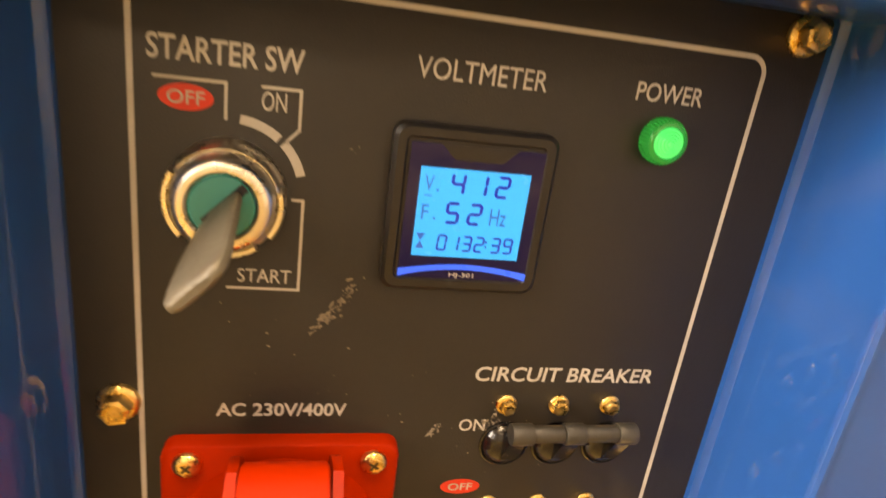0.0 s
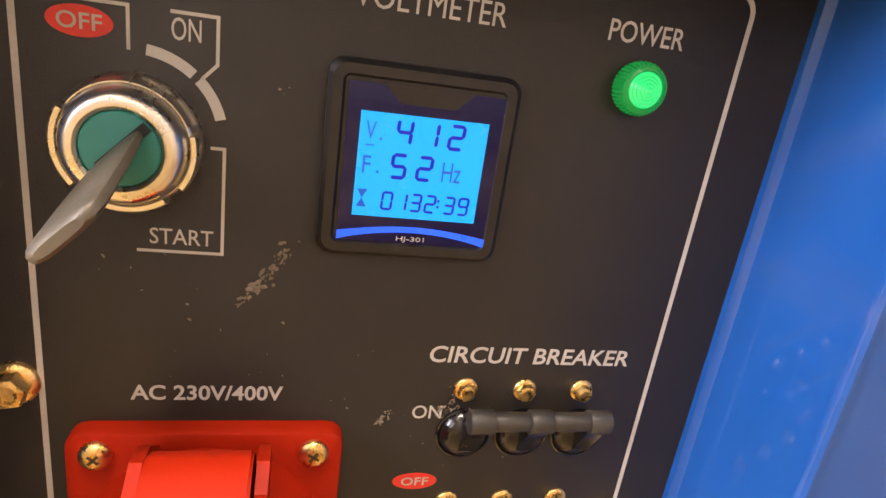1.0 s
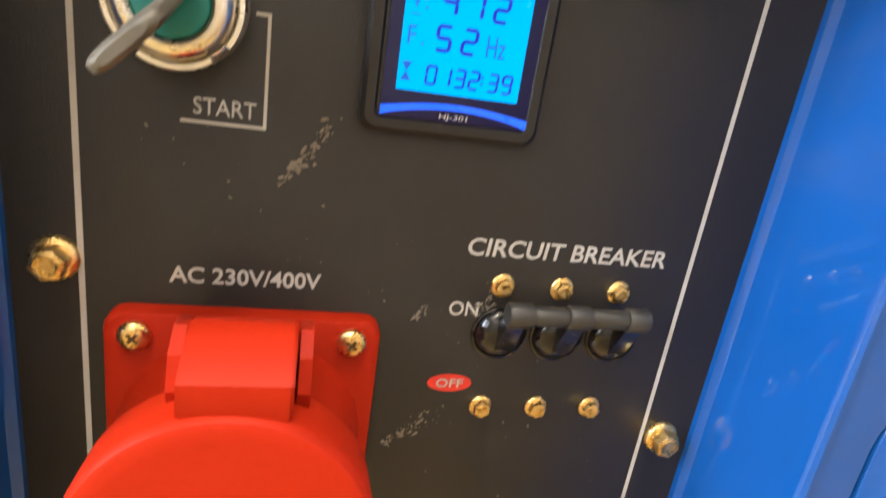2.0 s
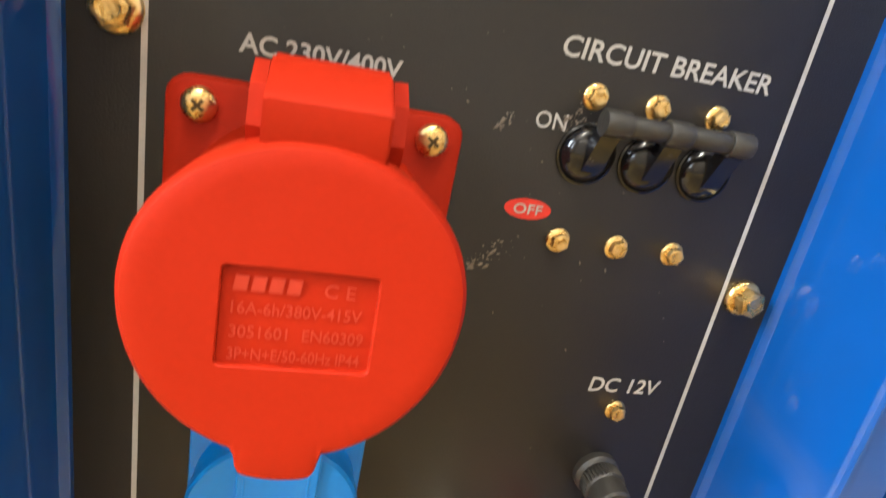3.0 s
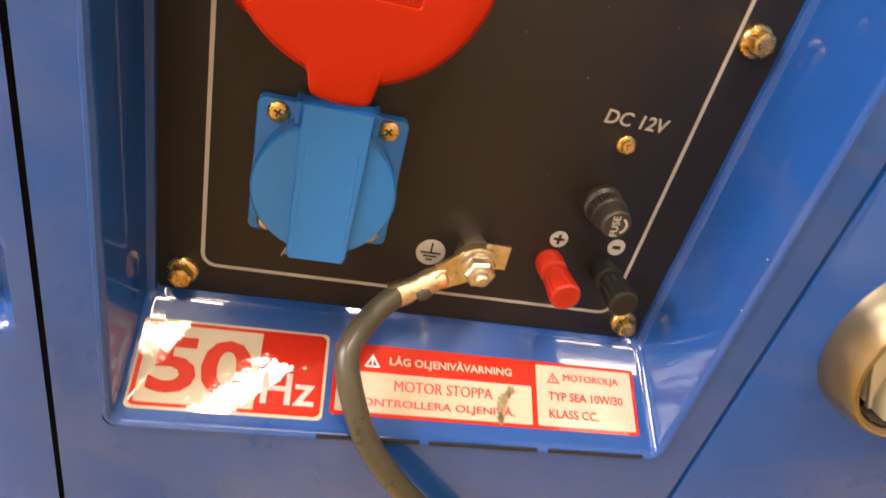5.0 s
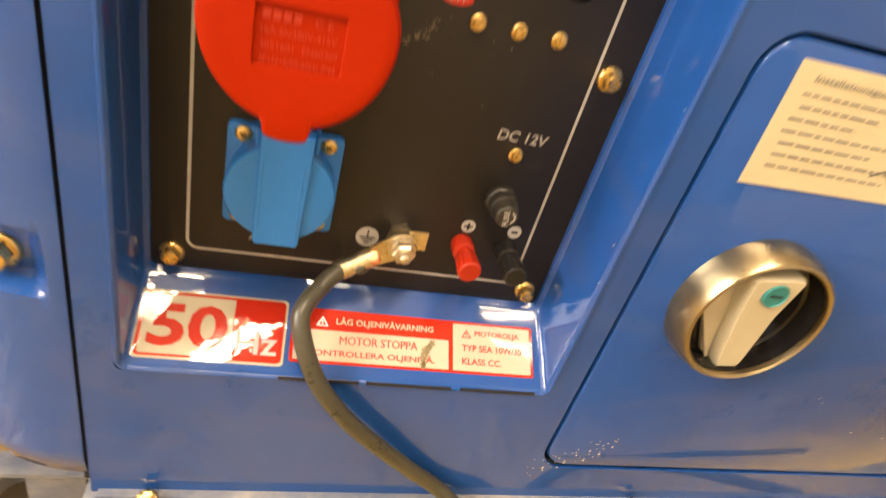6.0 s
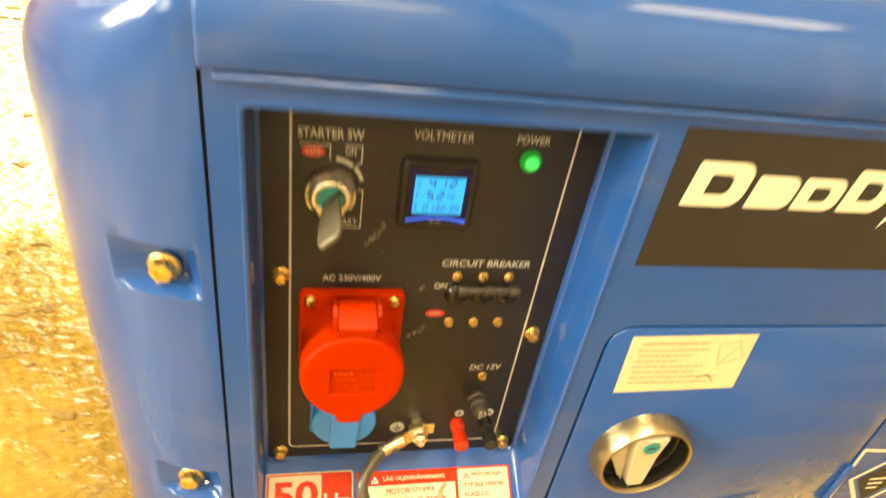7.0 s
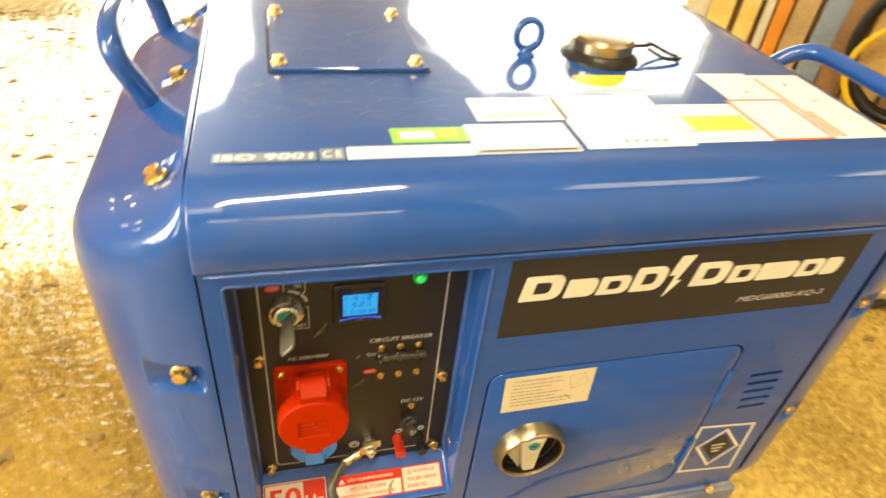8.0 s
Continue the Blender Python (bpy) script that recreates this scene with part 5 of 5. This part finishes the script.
def wet_or_light_patch(m, cx, cy, rx, ry, keep):
    """A shiny ragged patch in a floor material's colour, for damp and for painted light and shade."""
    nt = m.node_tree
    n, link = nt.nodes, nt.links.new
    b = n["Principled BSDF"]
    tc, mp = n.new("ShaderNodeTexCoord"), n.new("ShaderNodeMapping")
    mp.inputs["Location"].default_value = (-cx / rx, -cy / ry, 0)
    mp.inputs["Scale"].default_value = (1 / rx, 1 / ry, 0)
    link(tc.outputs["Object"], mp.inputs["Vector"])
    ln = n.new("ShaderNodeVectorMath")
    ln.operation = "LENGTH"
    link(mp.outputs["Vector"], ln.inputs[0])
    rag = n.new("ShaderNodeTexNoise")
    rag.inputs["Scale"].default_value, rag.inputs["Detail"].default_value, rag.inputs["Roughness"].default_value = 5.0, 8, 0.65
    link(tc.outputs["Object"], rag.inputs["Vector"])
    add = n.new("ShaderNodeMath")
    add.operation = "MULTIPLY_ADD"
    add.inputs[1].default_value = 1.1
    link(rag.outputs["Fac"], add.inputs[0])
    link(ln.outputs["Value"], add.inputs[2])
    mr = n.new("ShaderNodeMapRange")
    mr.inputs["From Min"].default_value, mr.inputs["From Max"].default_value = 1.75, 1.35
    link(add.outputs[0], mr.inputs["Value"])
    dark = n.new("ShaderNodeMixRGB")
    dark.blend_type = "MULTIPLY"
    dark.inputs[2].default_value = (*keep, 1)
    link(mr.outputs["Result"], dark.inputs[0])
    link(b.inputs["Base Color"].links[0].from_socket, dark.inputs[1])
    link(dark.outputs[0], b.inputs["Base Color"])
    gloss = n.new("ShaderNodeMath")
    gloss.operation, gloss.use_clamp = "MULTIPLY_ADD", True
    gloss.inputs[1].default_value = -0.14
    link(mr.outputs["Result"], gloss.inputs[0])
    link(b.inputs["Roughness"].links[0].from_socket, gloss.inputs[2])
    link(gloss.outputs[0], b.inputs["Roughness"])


# damp brown floor beside the generator
wet_or_light_patch(FLOOR, -0.35, 0.12, 0.50, 0.42, (0.52, 0.48, 0.42))
# sun glare towards the gate, put into the floor colour as a paler tone
wet_or_light_patch(FLOOR, -1.35, 1.95, 1.15, 1.55, (1.10, 1.38, 2.9))
# shade on the unseen floor in front, painted in as a dark patch
wet_or_light_patch(FLOOR, 0.75, -1.10, 1.10, 0.85, (0.40, 0.36, 0.30))
PLASTER = material("warm_grey_wall", (0.66, 0.61, 0.53), 0.85, vary=0.12, scale=2.0, fine=40, bump=0.15, bump_scale=60)
CEILING = material("pale_ceiling_boards", (0.44, 0.38, 0.31), 0.8, vary=0.1, scale=2.0, fine=30)
WOOD = material("raw_pine", (0.62, 0.36, 0.09), 0.6, vary=0.3, scale=6, fine=60, tint=(0.86, 0.58, 0.20), bump=0.2, bump_scale=90)
WOODDARK = material("weathered_plank", (0.30, 0.16, 0.06), 0.7, vary=0.35, scale=6, fine=60, bump=0.25, bump_scale=90)
GREYPLANK = material("grey_painted_plank", (0.24, 0.30, 0.38), 0.6, vary=0.2, scale=6, fine=60, bump=0.2, bump_scale=90)
PALEPINE = material("pale_yellow_pine", (0.80, 0.56, 0.12), 0.55, vary=0.2, scale=6, fine=60, tint=(0.90, 0.72, 0.28), bump=0.2, bump_scale=90)
ORANGEWOOD = material("orange_varnished_plank", (0.72, 0.27, 0.03), 0.45, vary=0.2, scale=6, fine=60, bump=0.15, bump_scale=90)
TANWOOD = material("tan_weathered_plank", (0.46, 0.32, 0.14), 0.65, vary=0.25, scale=6, fine=60, bump=0.25, bump_scale=90)
YELLOW = material("yellow_hose_rubber", (0.75, 0.50, 0.02), 0.4, vary=0.1)
SOIL = material("sunlit_gravel_yard", (0.42, 0.34, 0.22), 0.9, vary=0.3, scale=1.2, fine=20, bump=0.5, bump_scale=20)

bm = bmesh.new()
nx, ny = 120, 120
vs = {}
for i in range(nx + 1):
    for j in range(ny + 1):
        x, y = -3.5 + 11.5 * i / nx, -5 + 9.7 * j / ny
        h = .010 * (noise.noise(Vector((x * 1.3, y * 1.3, 0))) - .2) + .004 * noise.noise(Vector((x * 6, y * 6, 3)))
        vs[i, j] = bm.verts.new((x, y, min(0.0, h) if -.3 < x < .9 and -.3 < y < .8 else min(.006, h)))
for i in range(nx):
    for j in range(ny):
        bm.faces.new((vs[i, j], vs[i + 1, j], vs[i + 1, j + 1], vs[i, j + 1]))
tagged(part("floor", bm, FLOOR, None, "wet uneven earthy concrete floor with dirt and painted-in sun and shade"), category="floor", kind="structure")
CLOD = material("damp_brown_dirt", (0.20, 0.125, 0.032), 0.75, vary=0.4, scale=60, fine=300, bump=0.5, bump_scale=200)
r5 = random.Random(17)
bm = bmesh.new()
for _ in range(900):
    x, y = r5.uniform(-1.2, -.25), r5.uniform(-.2, 2.5)
    if r5.random() < .2:
        x, y = r5.uniform(.72, 2.2), r5.uniform(-.8, .9)
    r = .003 + .021 * r5.random() ** 4
    h = .010 * (noise.noise(Vector((x * 1.3, y * 1.3, 0))) - .2) + .004 * noise.noise(Vector((x * 6, y * 6, 3)))
    h = min(.006, h) - .002
    a0, st = r5.random() * 6.28, r5.uniform(.45, 1.0)
    shape = [r5.uniform(.35, 1.35) for _ in range(9)]
    ringp = lambda k, up_z: [Vector((x + k * r * s * math.cos(a0 + .698 * i), y + k * r * st * s * math.sin(a0 + .698 * i), h + up_z)) for i, s in enumerate(shape)]
    loft(bm, [ringp(1.0, 0), ringp(.85, .002 + r * .10), ringp(.45, .002 + r * .22)])
tagged(part("dirt", bm, CLOD, None, "damp brown clods of dirt on the floor"), category="dirt", kind="stuff")
bm = bmesh.new()
box(bm, -150, 150, -150, 150, -.3, -.03)
tagged(part("ground", bm, SOIL, None, "sunlit gravel yard outside"), category="ground", kind="structure")


def wall(name, x0, x1, y0, y1, z0=0.0, z1=3.6, mat=None, label="warm grey plastered workshop wall"):
    b2 = bmesh.new()
    box(b2, x0, x1, y0, y1, z0 - .02, z1)
    return tagged(part(name, b2, mat or PLASTER, None, label), category="wall", kind="structure")


wall("wall_south", -3.7, 8.2, -5.2, -5.0)
# unseen wall, added to shape light and reflections on the front's right side
wall("wall_south_bounce", 1.1, 8.0, -2.35, -2.15)
wall("wall_west_1", -2.5, -2.3, -5.0, -2.8)
wall("wall_west_2", -2.5, -2.3, -2.8, -.3, 0.0, .9)
wall("wall_west_3", -2.5, -2.3, -2.8, -.3, 2.4, 3.6)
wall("wall_west_7", -2.5, -2.3, -1.8, -1.3, .9, 2.4)
wall("wall_west_4", -2.5, -2.3, -.3, 0.0)
BOARDS = "brown boarded workshop wall"
wall("wall_west_5", -3.7, -2.3, 0.0, .2, mat=WOOD, label=BOARDS)
wall("wall_west_6", -3.7, -3.5, .2, 4.7, mat=WOOD, label=BOARDS)
wall("wall_east", 8.0, 8.2, -5.0, 4.7)
wall("wall_north_1", -.12, 1.05, 4.5, 4.7)
wall("wall_north_5", -3.5, -2.1, 4.5, 4.7, mat=WOOD, label=BOARDS)
wall("wall_north_2", 3.9, 8.0, 4.5, 4.7)
wall("wall_north_3", -2.1, -.12, 4.5, 4.7, 2.8, 3.6)
wall("wall_north_4", 1.05, 3.9, 4.5, 4.7, 2.8, 3.6)
b2 = bmesh.new()
for k in range(7):
    box(b2, -2.1 + k * .13, -1.974 + k * .13, 4.44, 4.48, -.01, 1.45 + .03 * math.sin(k * 2.1), .004)
tagged(part("wall_north_6", b2, WOOD, None, "low fence of brown upright boards in the gate"), category="wall", kind="structure")
# timber knee braces in the gates' upper corners
for name, x0, z0, x1, z1 in (("trim_1", 1.05, 2.05, 1.85, 2.8), ("trim_2", -.12, 2.35, -.62, 2.8)):
    bm = bmesh.new()
    loft(bm, [[Vector((x, y, z)) for x, z in ((x0, z0), (x1, z1), (x0, z1))] for y in (4.42, 4.497)])
    tagged(part(name, bm, WOODDARK, None, "dark timber knee brace in a gate corner"), category="trim", kind="structure")

WHITEPAINT = material("white_window_paint", (0.72, 0.70, 0.65), 0.45, vary=0.06)


def window(name, y0, y1):
    win = tagged(new(name), "unseen white painted window with four panes, added for side light", "window", kind="structure")
    PLACES[win] = Matrix()
    mid = (y0 + y1) / 2
    for a0, a1, z0, z1 in ((y0, y0 + .08, .9, 2.4), (y1 - .08, y1, .9, 2.4), (y0 + .08, y1 - .08, .9, .98), (y0 + .08, y1 - .08, 2.32, 2.4), (y0 + .08, y1 - .08, 1.60, 1.70)):
        b2 = bmesh.new()
        box(b2, -2.24, -2.18, a0, a1, z0, z1, .006)
        part("window_frame", b2, WHITEPAINT, win)
    for z0, z1 in ((.98, 1.60), (1.70, 2.32)):
        b2 = bmesh.new()
        box(b2, -2.235, -2.185, mid - .04, mid + .04, z0, z1, .006)
        part("glazing_bar", b2, WHITEPAINT, win)


# windows out of view, added to carry the fill light from the left
window("side_fill_window_1", -2.8, -1.8)
window("side_fill_window_2", -1.3, -.3)

bm = bmesh.new()
box(bm, -3.7, 8.2, -5.2, 4.7, 3.6, 3.75)
tagged(part("ceiling", bm, CEILING, None, "pale boarded workshop ceiling"), category="ceiling", kind="structure")

TUBEGLOW = material("lit_tube", (0.9, 0.8, 0.6), 0.4, vary=0.02, emit=(1.0, 0.80, 0.55), power=70.0)
FROSTGLOW = material("lit_frosted_cover", (0.9, 0.82, 0.68), 0.5, vary=0.02, emit=(1.0, 0.80, 0.58), power=1.6)
FITTING = material("white_lacquered_steel", (0.75, 0.73, 0.68), 0.4, vary=0.05)
for tx, ty, tz, turn, long, wide in TUBES:
    fit_ob = thing("ceiling_light", tx, ty, 3.6, "white ceiling fitting with a lit fluorescent tube" if wide < .2 else "wide white ceiling fitting with a lit frosted cover", "ceiling light", "workshop ceiling lights")
    fit_ob.matrix_basis = PLACES[fit_ob] = pose(tx, ty, 3.6, 0, 0, turn)
    bm = bmesh.new()
    box(bm, -.03 - long / 2, .03 + long / 2, -max(.05, wide / 2 + .02), max(.05, wide / 2 + .02), -.46 + tz - 3.1, -.41 + tz - 3.1, .006)
    box(bm, -.32, -.30, -.01, .01, -.41 + tz - 3.1, 0)
    box(bm, .30, .32, -.01, .01, -.41 + tz - 3.1, 0)
    part("housing", bm, FITTING, fit_ob, m=PLACES[fit_ob].copy())
    bm = bmesh.new()
    if wide > .2:
        box(bm, -long / 2, long / 2, -wide / 2, wide / 2, -.475 + tz - 3.1, -.4605 + tz - 3.1, .005)
        part("frosted_cover", bm, FROSTGLOW, fit_ob, m=PLACES[fit_ob].copy())
        continue
    tube(bm, [Vector(((long - .02) * (k / 4 - .5), 0, -.485 + tz - 3.1)) for k in range(5)], .016, 12)
    part("tube", bm, TUBEGLOW, fit_ob, m=PLACES[fit_ob].copy())

# small upright lamps added on the unseen boarded wall, for end cover glints
SIDEGLOW = material("lit_wall_tube", (0.9, 0.85, 0.75), 0.4, vary=0.02, emit=(1.0, 0.90, 0.74), power=28.0)
for lx, ly, lz in ((-3.5, 3.50, 1.85), (-3.5, 2.95, 1.85), (-3.5, 1.62, 1.93), (-3.5, 1.00, 1.99), (-2.3, .10, 1.47)):
    lamp = thing("glint_light", lx, ly, lz, "small white wall fitting with an upright lit tube, added for glints", "wall light", "workshop wall lights")
    bm = bmesh.new()
    box(bm, lx, lx + .03, ly - .035, ly + .035, lz - .10, lz + .10, .006)
    box(bm, lx + .03, lx + .075, ly - .014, ly + .014, lz - .090, lz - .075, .003)
    box(bm, lx + .03, lx + .075, ly - .014, ly + .014, lz + .075, lz + .090, .003)
    part("housing", bm, FITTING, lamp)
    bm = bmesh.new()
    tube(bm, [Vector((lx + .058, ly, lz + .075 * k)) for k in (-1, 0, 1)], .024, 12)
    part("tube", bm, SIDEGLOW, lamp)

# ---- timber and hoses beyond the generator ----
rnd = random.Random(21)
C0, ALONG = Vector((1.93, 1.985, 0)), Vector((.63, -.78, 0))
facing = math.degrees(math.atan2(-.78, .63))
mid = C0 + ALONG * .52 + Vector((.78, .63, 0)) * .11
bm = bmesh.new()
box(bm, -.66, .66, -.02, .02, -.02, 1.0, .004)
tagged(part("wall_partition", bm, WOODDARK, None, "low brown boarded partition behind the planks", m=pose(mid.x, mid.y, 0, 0, 0, facing)), category="wall", kind="structure")
# the first plank's cream puts the sunlit white at the row's end into colour
PILE = [(-.11, .10, 1.00, CREAM), (.00, .10, 1.02, PALEPINE), (.11, .07, 1.10, PALEPINE), (.19, .035, 1.06, CREAM), (.245, .055, 1.14, ORANGEWOOD), (.32, .085, 1.05, TANWOOD), (.42, .085, .98, GREYPLANK), (.52, .10, 1.12, WOODDARK), (.64, .12, 1.08, WOOD), (.77, .10, 1.00, WOODDARK), (.89, .12, 1.10, ORANGEWOOD), (1.03, .14, 1.06, WOOD)]
PLANK_LABELS = {CREAM: "cream timber plank, pale as if sunlit, standing upright in a row", PALEPINE: "pale yellow pine plank standing upright in a row", ORANGEWOOD: "orange varnished timber plank standing upright in a row", TANWOOD: "tan weathered timber plank standing upright in a row", GREYPLANK: "blue-grey painted plank standing upright in a row", WOODDARK: "dark brown weathered plank standing upright in a row", WOOD: "rough raw pine plank standing upright in a row"}
for s, w, h, mat in PILE:
    bm = bmesh.new()
    box(bm, -w / 2, w / 2, 0, .04, 0, h, .003)
    p = C0 + ALONG * s
    ob = part("plank", bm, mat, None, PLANK_LABELS[mat], m=pose(p.x, p.y, 0.004, -3 + rnd.uniform(-1, 1), rnd.uniform(-1.5, 1.5), facing + rnd.uniform(-4, 4)))
    tagged(ob, category="plank", group="planks leaning in a row")


def hose(name, s0, z0, ru, rz, r, out, turns, mat, label):
    """A coil that leans against the planks and stands on the floor."""
    n = Vector((-.78, -.63, 0))
    pts = []
    for k in range(turns * 28 + 1):
        a = 2 * math.pi * k / 28
        p = C0 + ALONG * (s0 + ru * math.cos(a)) + n * (out + r * 1.2 * (k / 28))
        pts.append(Vector((p.x, p.y, z0 + rz * math.sin(a))))
    b2 = bmesh.new()
    tube(b2, pts, r, 12)
    tagged(part(name, b2, mat, None, label), category="hose")


hose("hose_coil", .76, .300, .22, .272, .024, .030, 2, BLACK, "thick black rubber hose coil leaning on the planks")
hose("hose_coil", .76, .215, .20, .195, .012, .150, 1, YELLOW, "thin yellow rubber hose coil leaning on the planks")

# ---- hose end on the floor ----
hose_end = thing("hose_end", 1.41, .402, 0, "short black rubber hose end with a pale brass coupling", "hose")
bm = bmesh.new()
tube(bm, smooth_path([(1.355, .408, .014), (1.385, .405, .015), (1.425, .400, .016), (1.458, .397, .018)], 4), .0125, 14)
part("sheath", bm, BLACK, hose_end)
bm = bmesh.new()
ringed = [[Vector((1.456 + dx, .397 + r * math.cos(a), .024 + r * math.sin(a))) for a in (2 * math.pi * k / 28 for k in range(28))] for r, dx in ((.012, -.008), (.022, -.007), (.024, -.003), (.024, .006), (.021, .010), (.012, .010))]
loft(bm, ringed)
part("coupling", bm, BRASS, hose_end, "pale brass coupling")
